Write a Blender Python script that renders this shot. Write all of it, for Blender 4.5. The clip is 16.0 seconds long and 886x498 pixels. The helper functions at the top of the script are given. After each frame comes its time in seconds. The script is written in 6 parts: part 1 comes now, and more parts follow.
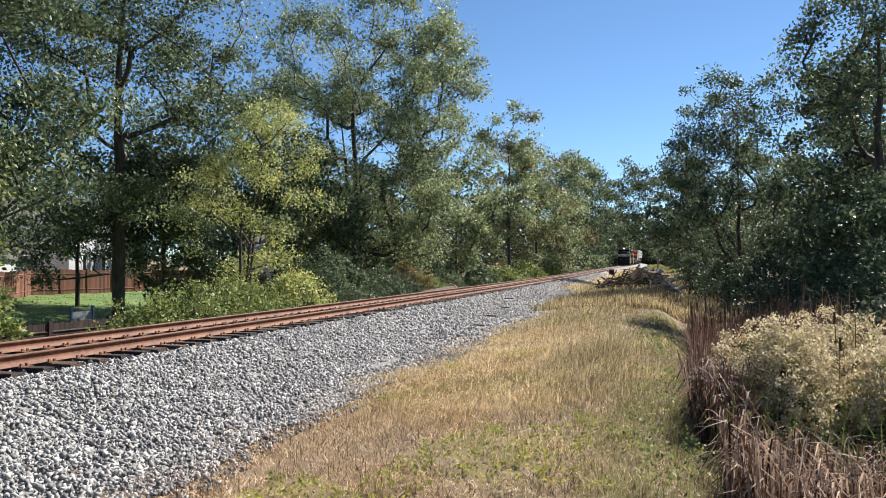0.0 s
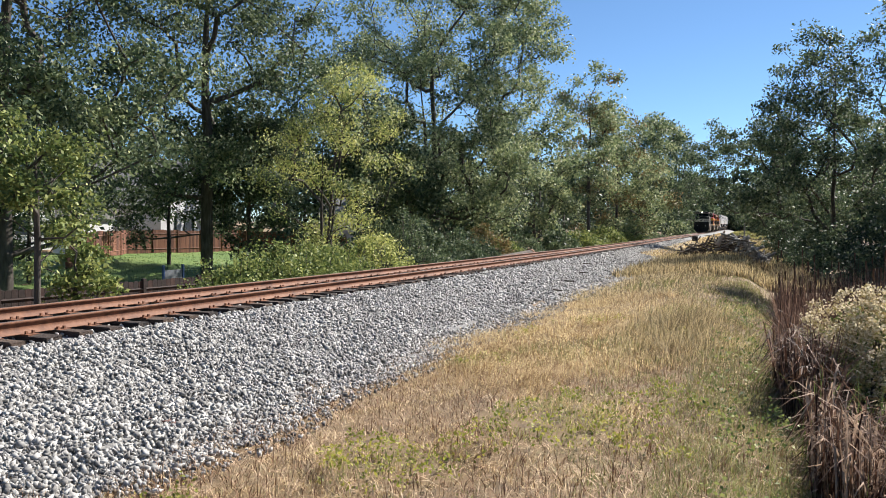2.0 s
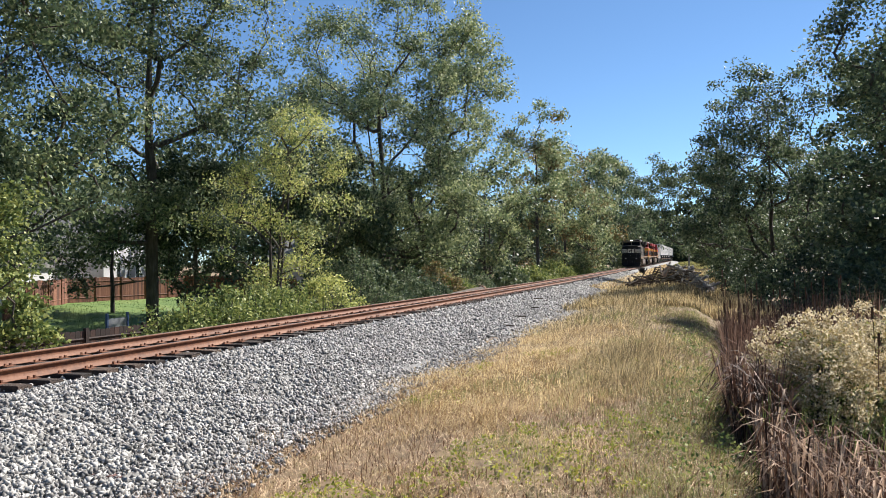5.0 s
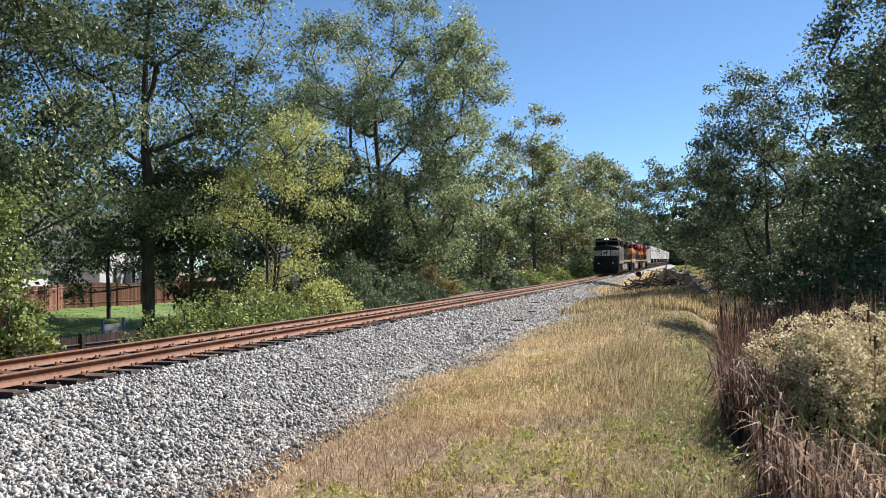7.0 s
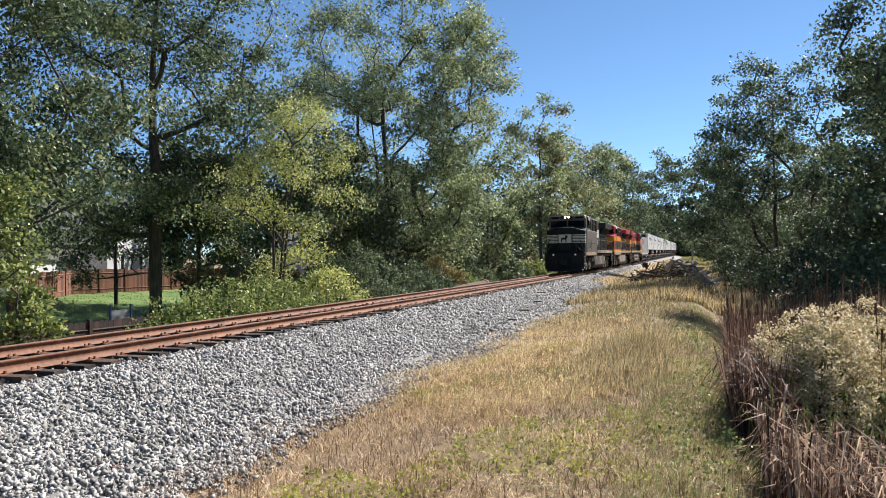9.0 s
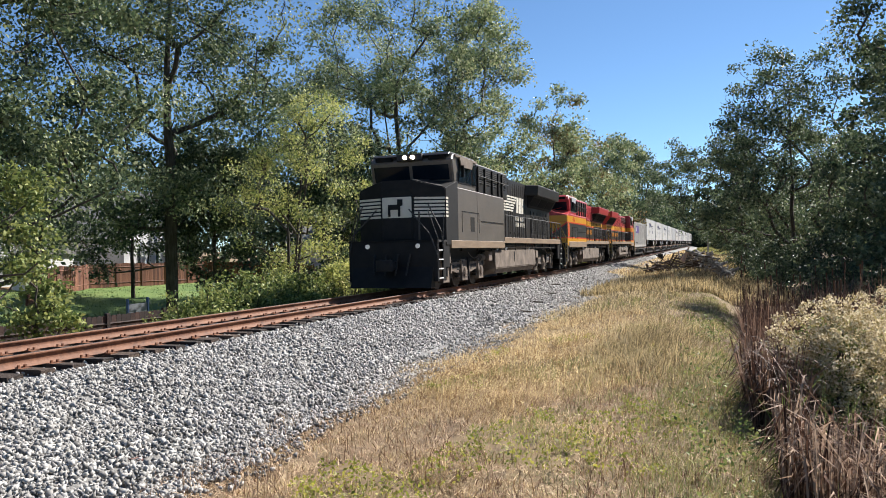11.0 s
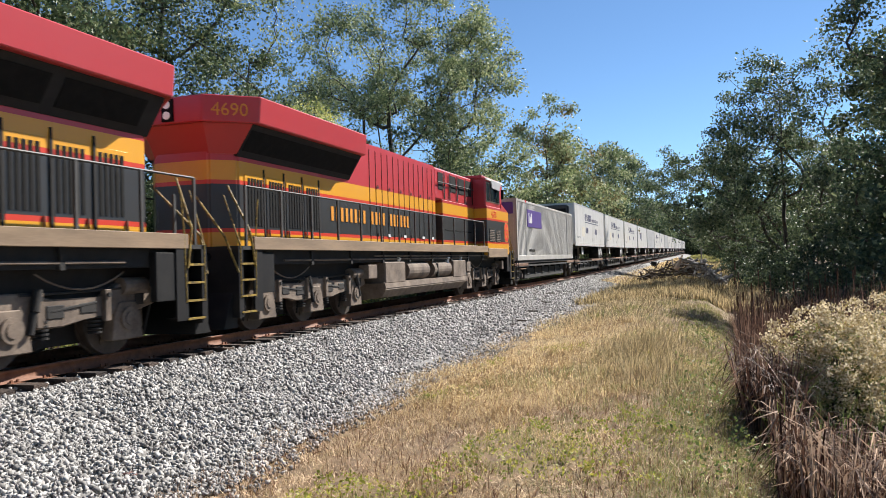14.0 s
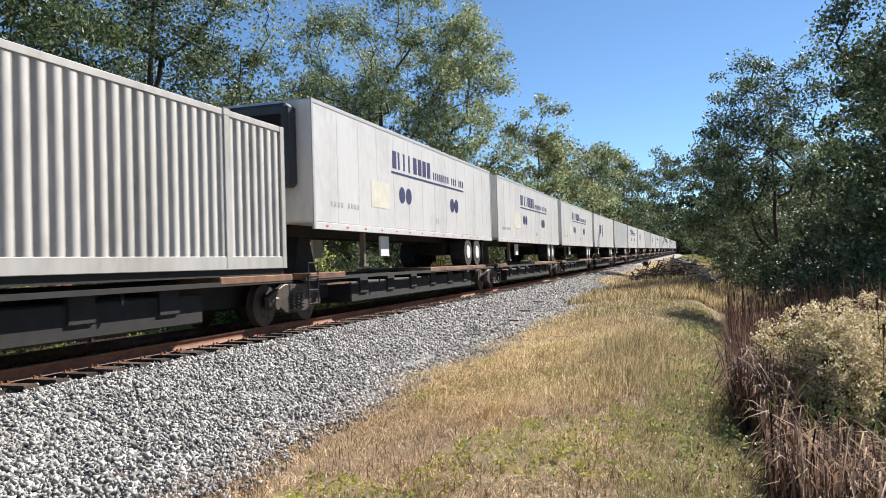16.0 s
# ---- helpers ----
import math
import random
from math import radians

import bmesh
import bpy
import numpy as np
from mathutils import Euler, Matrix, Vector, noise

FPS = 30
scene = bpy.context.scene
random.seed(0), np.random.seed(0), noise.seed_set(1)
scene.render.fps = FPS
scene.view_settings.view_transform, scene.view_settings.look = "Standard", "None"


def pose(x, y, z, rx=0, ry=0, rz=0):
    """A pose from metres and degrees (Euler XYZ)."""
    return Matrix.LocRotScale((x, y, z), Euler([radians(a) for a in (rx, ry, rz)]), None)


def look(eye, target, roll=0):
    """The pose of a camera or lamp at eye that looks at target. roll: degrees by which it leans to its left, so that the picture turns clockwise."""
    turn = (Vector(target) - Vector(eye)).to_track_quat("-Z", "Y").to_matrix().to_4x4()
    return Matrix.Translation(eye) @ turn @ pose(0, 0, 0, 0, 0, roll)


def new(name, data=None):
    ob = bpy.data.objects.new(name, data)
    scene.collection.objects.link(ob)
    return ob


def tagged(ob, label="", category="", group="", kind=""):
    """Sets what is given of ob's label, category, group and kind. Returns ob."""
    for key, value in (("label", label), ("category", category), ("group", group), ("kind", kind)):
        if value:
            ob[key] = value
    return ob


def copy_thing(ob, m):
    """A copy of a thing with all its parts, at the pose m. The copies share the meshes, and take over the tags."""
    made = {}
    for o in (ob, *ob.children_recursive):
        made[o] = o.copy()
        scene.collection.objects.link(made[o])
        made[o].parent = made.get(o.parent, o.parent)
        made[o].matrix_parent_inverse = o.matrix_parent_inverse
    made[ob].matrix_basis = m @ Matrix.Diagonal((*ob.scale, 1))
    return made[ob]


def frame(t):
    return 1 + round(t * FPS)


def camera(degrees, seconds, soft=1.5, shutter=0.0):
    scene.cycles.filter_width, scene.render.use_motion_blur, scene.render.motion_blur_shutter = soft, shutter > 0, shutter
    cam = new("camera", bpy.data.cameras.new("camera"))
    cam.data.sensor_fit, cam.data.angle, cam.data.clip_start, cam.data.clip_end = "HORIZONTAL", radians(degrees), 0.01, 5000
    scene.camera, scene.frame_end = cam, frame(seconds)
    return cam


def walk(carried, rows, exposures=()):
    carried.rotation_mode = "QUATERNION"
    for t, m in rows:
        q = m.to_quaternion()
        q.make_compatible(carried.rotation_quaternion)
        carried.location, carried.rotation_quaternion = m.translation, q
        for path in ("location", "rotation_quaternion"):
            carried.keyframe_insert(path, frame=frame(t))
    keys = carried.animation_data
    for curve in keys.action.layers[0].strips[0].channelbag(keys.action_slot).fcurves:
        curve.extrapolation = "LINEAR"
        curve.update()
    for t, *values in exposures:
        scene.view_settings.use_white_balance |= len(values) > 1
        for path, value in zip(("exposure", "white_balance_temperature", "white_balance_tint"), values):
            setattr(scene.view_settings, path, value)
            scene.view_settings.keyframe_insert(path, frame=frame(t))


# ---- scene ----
cam = camera(60.4, 16.0, soft=0.85, shutter=0.08)
EYE = (0.0, 0.0, 1.21)
TURNS = [(0, 15.31, 1.3, 0.01), (0.5, 15.99, 0.24, 0.25), (1, 17.62, -0.85, 0.15), (1.5, 19.74, -1.03, -0.05),
         (2, 21.15, -1.46, -0.61), (2.5, 21.86, -1.62, -0.9), (3, 21.35, -0.96, -0.45), (3.5, 19.88, -0.03, 0.43),
         (4, 18.41, 0.61, 0.73), (4.5, 17.7, 1.11, 0.87), (7, 17.22, 1.74, 1.22), (7.5, 17.48, 1.59, 0.89),
         (8, 17.49, 1.21, 0.81), (8.5, 17.54, 1.17, 0.65), (9, 17.69, 0.94, 0.73), (9.5, 17.96, 0.53, 0.75),
         (10, 18.32, 0.32, 0.86), (12.5, 18.93, 0.56, 1.14), (13, 18.74, 0.86, 1.12), (13.5, 18.52, 1.0, 1.44),
         (14, 18.31, 1.11, 1.65), (14.5, 18.05, 1.3, 1.9), (15, 17.9, 1.26, 2.02), (15.5, 17.77, 1.2, 2.03),
         (16, 17.72, 1.09, 1.67)]
walk(cam, [(t, pose(*EYE, 90 + p, r, y)) for t, y, p, r in TURNS])

# ---- light: a clear autumn day, sun ahead to the right ----
SUN = Vector((0.36, 0.68, 0.66)).normalized()
world = bpy.data.worlds.new("sky")
scene.world = world
world.use_nodes = True
wn = world.node_tree
sky = wn.nodes.new("ShaderNodeTexSky")
sky.sky_type, sky.sun_disc = "NISHITA", False
sky.sun_elevation = math.asin(SUN.z)
sky.sun_rotation = math.atan2(SUN.x, SUN.y)
sky.air_density, sky.dust_density, sky.ozone_density = 0.85, 0.05, 3.8
sky.altitude = 1200
wn.nodes["Background"].inputs["Strength"].default_value = 0.066
clear = wn.nodes.new("ShaderNodeMix")
clear.data_type, clear.blend_type = "RGBA", "MULTIPLY"
clear.inputs[0].default_value, clear.inputs[7].default_value = 1.0, (0.86, 0.98, 1.02, 1)
wn.links.new(sky.outputs[0], clear.inputs[6])
wn.links.new(clear.outputs[2], wn.nodes["Background"].inputs["Color"])
sun = new("sun", bpy.data.lights.new("sun", "SUN"))
sun.data.energy, sun.data.angle, sun.data.color = 5.0, radians(0.53), (1.0, 0.95, 0.89)
sun.matrix_world = look((20, 30, 60), Vector((20, 30, 60)) - SUN)
scene.view_settings.exposure = 1.1


# ---- materials ----
def mat(name, cols, rough=0.6, scale=8.0, metal=0.0, bump=0.0, bump_scale=40.0, fine=0.25, island=0.0, per_object=0.0,
        stretch=(1, 1, 1), translucent=0.0, emit=None, spec=0.5, coat=0.0):
    """A surface whose colour wanders between cols at two scales, with optional relief and per-piece variation."""
    m = bpy.data.materials.new(name)
    m.use_nodes = True
    n, l = m.node_tree.nodes, m.node_tree.links
    b = n["Principled BSDF"]
    tc = n.new("ShaderNodeTexCoord")
    mp = n.new("ShaderNodeMapping")
    mp.inputs["Scale"].default_value = stretch
    l.new(tc.outputs["Object"], mp.inputs["Vector"])
    big = n.new("ShaderNodeTexNoise")
    big.inputs["Scale"].default_value, big.inputs["Detail"].default_value = scale, 5
    small = n.new("ShaderNodeTexNoise")
    small.inputs["Scale"].default_value, small.inputs["Detail"].default_value = scale * 9, 4
    for t in (big, small):
        l.new(mp.outputs[0], t.inputs["Vector"])
    mix = n.new("ShaderNodeMix")
    mix.inputs[0].default_value = fine
    l.new(big.outputs[0], mix.inputs[2])
    l.new(small.outputs[0], mix.inputs[3])
    fac = mix.outputs[0]
    for amount, node, out in ((island, "ShaderNodeNewGeometry", "Random Per Island"), (per_object, "ShaderNodeObjectInfo", "Random")):
        if amount:
            r = n.new(node)
            sub = n.new("ShaderNodeMath")
            sub.operation = "MULTIPLY_ADD"
            sub.inputs[1].default_value, sub.inputs[2].default_value = amount, -amount / 2
            l.new(r.outputs[out], sub.inputs[0])
            add = n.new("ShaderNodeMath")
            l.new(fac, add.inputs[0])
            l.new(sub.outputs[0], add.inputs[1])
            fac = add.outputs[0]
    ramp = n.new("ShaderNodeValToRGB")
    e = ramp.color_ramp.elements
    lo, hi = (0.32, 0.68) if len(cols) > 1 else (0, 1)
    e[0].position, e[1].position = lo, hi
    while len(e) < len(cols):
        e.new(0.5)
    for i, c in enumerate(cols):
        k = lo + (hi - lo) * i / max(1, len(cols) - 1)
        e[i].position, e[i].color = k, (*c, 1)
    if len(cols) == 1:
        e[1].color = (*cols[0], 1)
    l.new(fac, ramp.inputs[0])
    l.new(ramp.outputs[0], b.inputs["Base Color"])
    b.inputs["Roughness"].default_value, b.inputs["Metallic"].default_value = rough, metal
    b.inputs["Specular IOR Level"].default_value, b.inputs["Coat Weight"].default_value = spec, coat
    if bump:
        bn = n.new("ShaderNodeTexNoise")
        bn.inputs["Scale"].default_value, bn.inputs["Detail"].default_value = bump_scale, 6
        l.new(mp.outputs[0], bn.inputs["Vector"])
        bb = n.new("ShaderNodeBump")
        bb.inputs["Strength"].default_value, bb.inputs["Distance"].default_value = bump, 0.02
        l.new(bn.outputs[0], bb.inputs["Height"])
        l.new(bb.outputs[0], b.inputs["Normal"])
    if translucent:
        tr = n.new("ShaderNodeBsdfTranslucent")
        ms = n.new("ShaderNodeMixShader")
        ms.inputs[0].default_value = translucent
        l.new(ramp.outputs[0], tr.inputs["Color"])
        l.new(b.outputs[0], ms.inputs[1])
        l.new(tr.outputs[0], ms.inputs[2])
        l.new(ms.outputs[0], n["Material Output"].inputs["Surface"])
    if emit:
        b.inputs["Emission Color"].default_value = (*emit[0], 1)
        b.inputs["Emission Strength"].default_value = emit[1]
    return m


M_SOIL = mat("soil_and_thatch", [(0.085, 0.055, 0.032), (0.20, 0.135, 0.070), (0.17, 0.135, 0.060)], 0.95, 0.6, bump=0.6, bump_scale=25, fine=0.5)
M_BALLAST = mat("ballast_bed", [(0.10, 0.096, 0.09), (0.19, 0.182, 0.17), (0.30, 0.29, 0.27)], 0.9, 9, bump=1.0, bump_scale=22, fine=0.6)
M_STONE = mat("crushed_granite", [(0.15, 0.142, 0.132), (0.275, 0.263, 0.246), (0.40, 0.385, 0.36)], 0.85, 2.0, island=0.65, per_object=0.3, fine=0.4)
M_RAIL = mat("rusty_rail_steel", [(0.075, 0.028, 0.014), (0.175, 0.068, 0.031), (0.255, 0.112, 0.054)], 0.75, 1.2, bump=0.3, fine=0.4)
M_RAILTOP = mat("worn_railhead", [(0.16, 0.10, 0.08), (0.30, 0.24, 0.22)], 0.38, 3, metal=0.6)
M_TIE = mat("creosoted_timber", [(0.018, 0.013, 0.011), (0.05, 0.034, 0.026), (0.10, 0.065, 0.045)], 0.9, 3, bump=0.8, bump_scale=30, stretch=(1, 6, 6), per_object=0.3)
M_BARK = mat("grey_brown_bark", [(0.030, 0.024, 0.019), (0.066, 0.054, 0.044), (0.115, 0.10, 0.083)], 0.95, 3, bump=0.8, bump_scale=14, stretch=(3, 3, 0.6))
LEAF = dict(spec=0.24, rough=0.55, scale=0.35, fine=0.35, island=0.7, translucent=0.32)
M_OAK = mat("oak_leaf", [(0.050, 0.080, 0.042), (0.096, 0.134, 0.066), (0.19, 0.225, 0.115)], **LEAF)
M_DARK = mat("deep_green_leaf", [(0.034, 0.057, 0.032), (0.066, 0.095, 0.049), (0.113, 0.142, 0.076)], **LEAF)
M_MAPLE = mat("maple_leaf", [(0.14, 0.185, 0.090), (0.265, 0.32, 0.145), (0.45, 0.475, 0.245)], **LEAF)
M_YELLOW = mat("yellowing_leaf", [(0.25, 0.30, 0.090), (0.44, 0.465, 0.145), (0.62, 0.60, 0.22)], **LEAF)
M_RUST = mat("turning_leaf", [(0.110, 0.110, 0.045), (0.200, 0.165, 0.065), (0.310, 0.210, 0.090)], **LEAF)
M_BUSH = mat("shrub_leaf", [(0.092, 0.132, 0.040), (0.184, 0.230, 0.067), (0.333, 0.356, 0.115)], **LEAF)
# Leaf greens darkened to paint the deep shade among the background woods.
M_WOODS = mat("woodland_leaf_painted_shade", [(0.022, 0.036, 0.018), (0.045, 0.066, 0.032), (0.085, 0.11, 0.055)], **LEAF)
M_STRAW = mat("dry_grass", [(0.22, 0.135, 0.060), (0.52, 0.365, 0.175), (0.82, 0.66, 0.38)], 0.6, 0.5, island=0.9, translucent=0.5)
M_GREEN = mat("green_grass", [(0.13, 0.145, 0.045), (0.25, 0.25, 0.085), (0.38, 0.345, 0.14)], 0.6, 0.5, island=0.5, translucent=0.5)
M_WEED = mat("broadleaf_weed", [(0.15, 0.18, 0.03), (0.27, 0.29, 0.05), (0.42, 0.39, 0.08)], 0.6, 0.6, island=0.5, translucent=0.5)
# Cattail brown held dark to paint the shade inside the ditch.
M_DEAD = mat("dead_cattail_painted_shade", [(0.040, 0.020, 0.014), (0.085, 0.044, 0.031), (0.24, 0.15, 0.105)], 0.7, 0.8, island=0.8, translucent=0.35)
M_REEDHEAD = mat("cattail_head", [(0.05, 0.025, 0.014), (0.10, 0.055, 0.03)], 0.95, 20, bump=0.5)
M_FLUFF = mat("cream_seed_head", [(0.36, 0.29, 0.13), (0.60, 0.50, 0.33), (0.80, 0.70, 0.50)], 0.9, 6.0, island=0.6, translucent=0.35)
M_LAWN = mat("lawn_grass", [(0.05, 0.10, 0.018), (0.10, 0.165, 0.03), (0.16, 0.21, 0.05)], 0.8, 0.3, bump=0.5, bump_scale=60, island=0.4)


# ---- mesh helpers ----
def np_mesh(name, v, faces, materials, idx=None, smooth=False):
    """A mesh from vertex and face arrays (each array of faces has one width)."""
    me = bpy.data.meshes.new(name)
    v = np.asarray(v, np.float32).reshape(-1, 3)
    me.vertices.add(len(v))
    me.vertices.foreach_set("co", v.ravel())
    faces = [np.asarray(f, np.int32) for f in faces if len(f)]
    loops = np.concatenate([f.ravel() for f in faces])
    size = np.concatenate([np.full(len(f), f.shape[1], np.int32) for f in faces])
    me.loops.add(len(loops))
    me.loops.foreach_set("vertex_index", loops)
    me.polygons.add(len(size))
    me.polygons.foreach_set("loop_start", np.concatenate([[0], np.cumsum(size)[:-1]]).astype(np.int32))
    for m in materials if isinstance(materials, (list, tuple)) else [materials]:
        me.materials.append(m)
    if idx is not None:
        me.polygons.foreach_set("material_index", np.asarray(idx, np.int32))
    if smooth:
        me.polygons.foreach_set("use_smooth", np.ones(len(size), bool))
    me.update(calc_edges=True)
    return me


def part(name, bm, material, parent=None, label="", m=None, smooth=False):
    """Links a bmesh (or a mesh) as one object under a thing or a part."""
    if isinstance(bm, bpy.types.Mesh):
        me = bm
    else:
        me = bpy.data.meshes.new(name)
        bmesh.ops.recalc_face_normals(bm, faces=bm.faces)
        bm.to_mesh(me)
        bm.free()
        me.materials.append(material)
        if smooth:
            me.polygons.foreach_set("use_smooth", np.ones(len(me.polygons), bool))
    ob = new(name, me)
    if parent is not None:
        ob.parent = parent
    if m is not None:
        ob.matrix_basis = m
    return tagged(ob, label)


def box(bm, x0, x1, y0, y1, z0, z1, bevel=0.0):
    """Adds a box, with bevelled edges where asked."""
    r = bmesh.ops.create_cube(bm, size=1.0, matrix=Matrix.Translation(((x0 + x1) / 2, (y0 + y1) / 2, (z0 + z1) / 2)) @ Matrix.Diagonal((x1 - x0, y1 - y0, z1 - z0, 1)))
    if bevel:
        es = list({e for v in r["verts"] for e in v.link_edges})
        bmesh.ops.bevel(bm, geom=es, offset=bevel, segments=1, affect="EDGES")
    return bm


def boxes(*rows, bevel=0.0):
    bm = bmesh.new()
    for r in rows:
        box(bm, *r, bevel=bevel)
    return bm


def rod(bm, p, q, r0, r1=None, sides=8):
    """Adds a round bar from p to q."""
    p, q = Vector(p), Vector(q)
    d = q - p
    m = Matrix.Translation((p + q) / 2) @ d.to_track_quat("Z", "Y").to_matrix().to_4x4()
    bmesh.ops.create_cone(bm, cap_ends=True, segments=sides, radius1=r0, radius2=r0 if r1 is None else r1, depth=d.length, matrix=m)
    return bm


def rods(rows, r, sides=6):
    bm = bmesh.new()
    for p, q in rows:
        rod(bm, p, q, r, sides=sides)
    return bm


def prism(outline, x0, x1, bevel=0.0):
    """Extrudes an outline given in y and z along x."""
    bm = bmesh.new()
    a = [bm.verts.new((x0, y, z)) for y, z in outline]
    b = [bm.verts.new((x1, y, z)) for y, z in outline]
    bm.faces.new(a)
    bm.faces.new(b[::-1])
    for i in range(len(a)):
        j = (i + 1) % len(a)
        bm.faces.new((a[i], b[i], b[j], a[j]))
    if bevel:
        bmesh.ops.bevel(bm, geom=list(bm.edges), offset=bevel, segments=1, affect="EDGES")
    return bm


def plan_prism(outline, z0, z1, bevel=0.0):
    """Raises an outline given in x and y from z0 to z1."""
    bm = bmesh.new()
    a = [bm.verts.new((x, y, z0)) for x, y in outline]
    b = [bm.verts.new((x, y, z1)) for x, y in outline]
    bm.faces.new(a[::-1])
    bm.faces.new(b)
    for i in range(len(a)):
        j = (i + 1) % len(a)
        bm.faces.new((a[i], a[j], b[j], b[i]))
    if bevel:
        bmesh.ops.bevel(bm, geom=list(bm.edges), offset=bevel, segments=2, affect="EDGES")
    return bm


def decal(bm, points, normal, thick=0.008):
    """Adds a flat plate, thick along the normal, over the corners given."""
    n = Vector(normal).normalized() * thick
    a = [bm.verts.new(Vector(p) - n * 0.4) for p in points]
    b = [bm.verts.new(Vector(p) + n) for p in points]
    bm.faces.new(a)
    bm.faces.new(b[::-1])
    for i in range(len(a)):
        j = (i + 1) % len(a)
        bm.faces.new((a[i], b[i], b[j], a[j]))
    return bm


def tubes(p, q, r0, r1, sides=5):
    """Vertices and faces of tapered tubes between the point arrays p and q."""
    p, q = np.asarray(p, float), np.asarray(q, float)
    d = q - p
    d /= np.linalg.norm(d, axis=1, keepdims=True) + 1e-9
    ref = np.where(np.abs(d[:, 2:3]) > 0.9, np.array([[1.0, 0, 0]]), np.array([[0, 0, 1.0]]))
    a = np.cross(d, ref)
    a /= np.linalg.norm(a, axis=1, keepdims=True) + 1e-9
    b = np.cross(d, a)
    t = np.arange(sides) * 2 * np.pi / sides
    ring = a[:, None] * np.cos(t)[None, :, None] + b[:, None] * np.sin(t)[None, :, None]
    v = np.concatenate([p[:, None] + ring * np.asarray(r0)[:, None, None], q[:, None] + ring * np.asarray(r1)[:, None, None]], 1)
    k = np.arange(sides)
    f = np.stack([k, (k + 1) % sides, (k + 1) % sides + sides, k + sides], 1)
    f = (np.arange(len(p))[:, None, None] * 2 * sides + f[None]).reshape(-1, 4)
    return v.reshape(-1, 3), f


def leaves(rng, centres, spread, count, size, droop=0.2, flat=0.75):
    """Leaf blades (four-cornered, folded along the rib) scattered round the clump centres."""
    c = np.repeat(centres, count, 0)
    n = len(c)
    sp = np.repeat(spread, count)[:, None]
    off = np.clip(rng.normal(size=(n, 3)), -1.55, 1.55) * np.array([1, 1, flat * 0.85]) * 0.5
    off[:, 2] += 0.16 - 0.28 * (off[:, 0] ** 2 + off[:, 1] ** 2)
    c = c + off * sp
    ax = rng.normal(size=(n, 3)) + np.array([0, 0, -droop])
    ax /= np.linalg.norm(ax, axis=1, keepdims=True)
    nr = rng.normal(size=(n, 3)) + np.array([0, 0, 0.75])
    side = np.cross(ax, nr)
    side /= np.linalg.norm(side, axis=1, keepdims=True) + 1e-9
    up = np.cross(side, ax)
    s = size * rng.uniform(0.65, 1.35, n)[:, None]
    v = np.stack([c, c + ax * s * 0.5 + side * s * 0.30 + up * s * 0.10, c + ax * s, c + ax * s * 0.5 - side * s * 0.30 + up * s * 0.10], 1)
    f = np.arange(n)[:, None] * 4 + np.array([[0, 1, 2, 3]])
    return v.reshape(-1, 3), f

# ---- the line of the track and the lie of the land ----
def track_x(y):
    y = np.asarray(y, float)
    return -9.21 + 0.795e-4 * np.where(y < 85, y * y, 85.0 ** 2 + 170.0 * (y - 85))


def track_z(y):
    y = np.maximum(np.asarray(y, float), 0)
    return 0.48e-4 * np.where(y < 95, y * y, 95.0 ** 2 + 190.0 * (y - 95))


def smooth_noise(x, y, s=1.0):
    return (np.sin(x * 1.3 * s + 0.7) * np.cos(y * 1.1 * s + 1.9) + 0.6 * np.sin(x * 2.9 * s - y * 2.3 * s + 0.4) + 0.4 * np.cos(y * 4.7 * s + x * 3.1 * s)) / 2


PROFILE_U = [-400, -70, -45, -30, -20, -13, -7.0, -4.4, -2.0, 2.0, 4.3, 6.3, 8.3, 9.5, 10.3, 11.1, 13.5, 17, 30, 60, 400]
PROFILE_Z = [2.0, 0.3, -0.5, -1.2, -2.1, -2.0, -1.35, -1.15, -0.45, -0.45, -0.92, -0.80, -0.70, -0.76, -1.25, -1.35, -1.0, -0.7, -0.3, 0.5, 3.0]


def ground_z(x, y):
    x, y = np.asarray(x, float), np.asarray(y, float)
    u = x - track_x(np.clip(y, -60, 500))
    z = np.interp(u, PROFILE_U, PROFILE_Z)
    near = np.exp(-((x - 0.2) / 1.6) ** 2 - (y / 3.2) ** 2)
    z = z * (1 - near) + near * -0.42
    bumpy = np.clip((np.abs(u - 0.5) - 4.0) / 1.5, 0, 1)
    mound = 0.38 * np.exp(-((u - 6.9) / 1.5) ** 2 - ((y - 25) / 7) ** 2)
    return z + track_z(np.clip(y, 0, 500)) + bumpy * 0.07 * smooth_noise(x, y, 0.8) + mound


def grid_mesh(name, xs, ys, height, material):
    X, Y = np.meshgrid(xs, ys)
    v = np.stack([X, Y, height(X, Y)], -1).reshape(-1, 3)
    n, m = len(ys), len(xs)
    i = (np.arange(n - 1)[:, None] * m + np.arange(m - 1)[None]).ravel()
    return np_mesh(name, v, [np.stack([i, i + 1, i + m + 1, i + m], 1)], material, smooth=True)


xs = np.unique(np.concatenate([np.linspace(-1500, -60, 14), np.linspace(-60, -24, 19), np.arange(-24, 9, 0.35), np.linspace(9, 60, 26), np.linspace(60, 1500, 14)]))
ys = np.unique(np.concatenate([np.linspace(-1500, -40, 10), np.linspace(-40, 2, 16), np.arange(2, 34, 0.4), np.linspace(34, 140, 70), np.linspace(140, 520, 40), np.linspace(520, 3000, 10)]))
tagged(new("ground", grid_mesh("ground", xs, ys, ground_z, M_SOIL)), "brown soil and thatch falling to a ditch beside the railway", "ground", kind="structure")

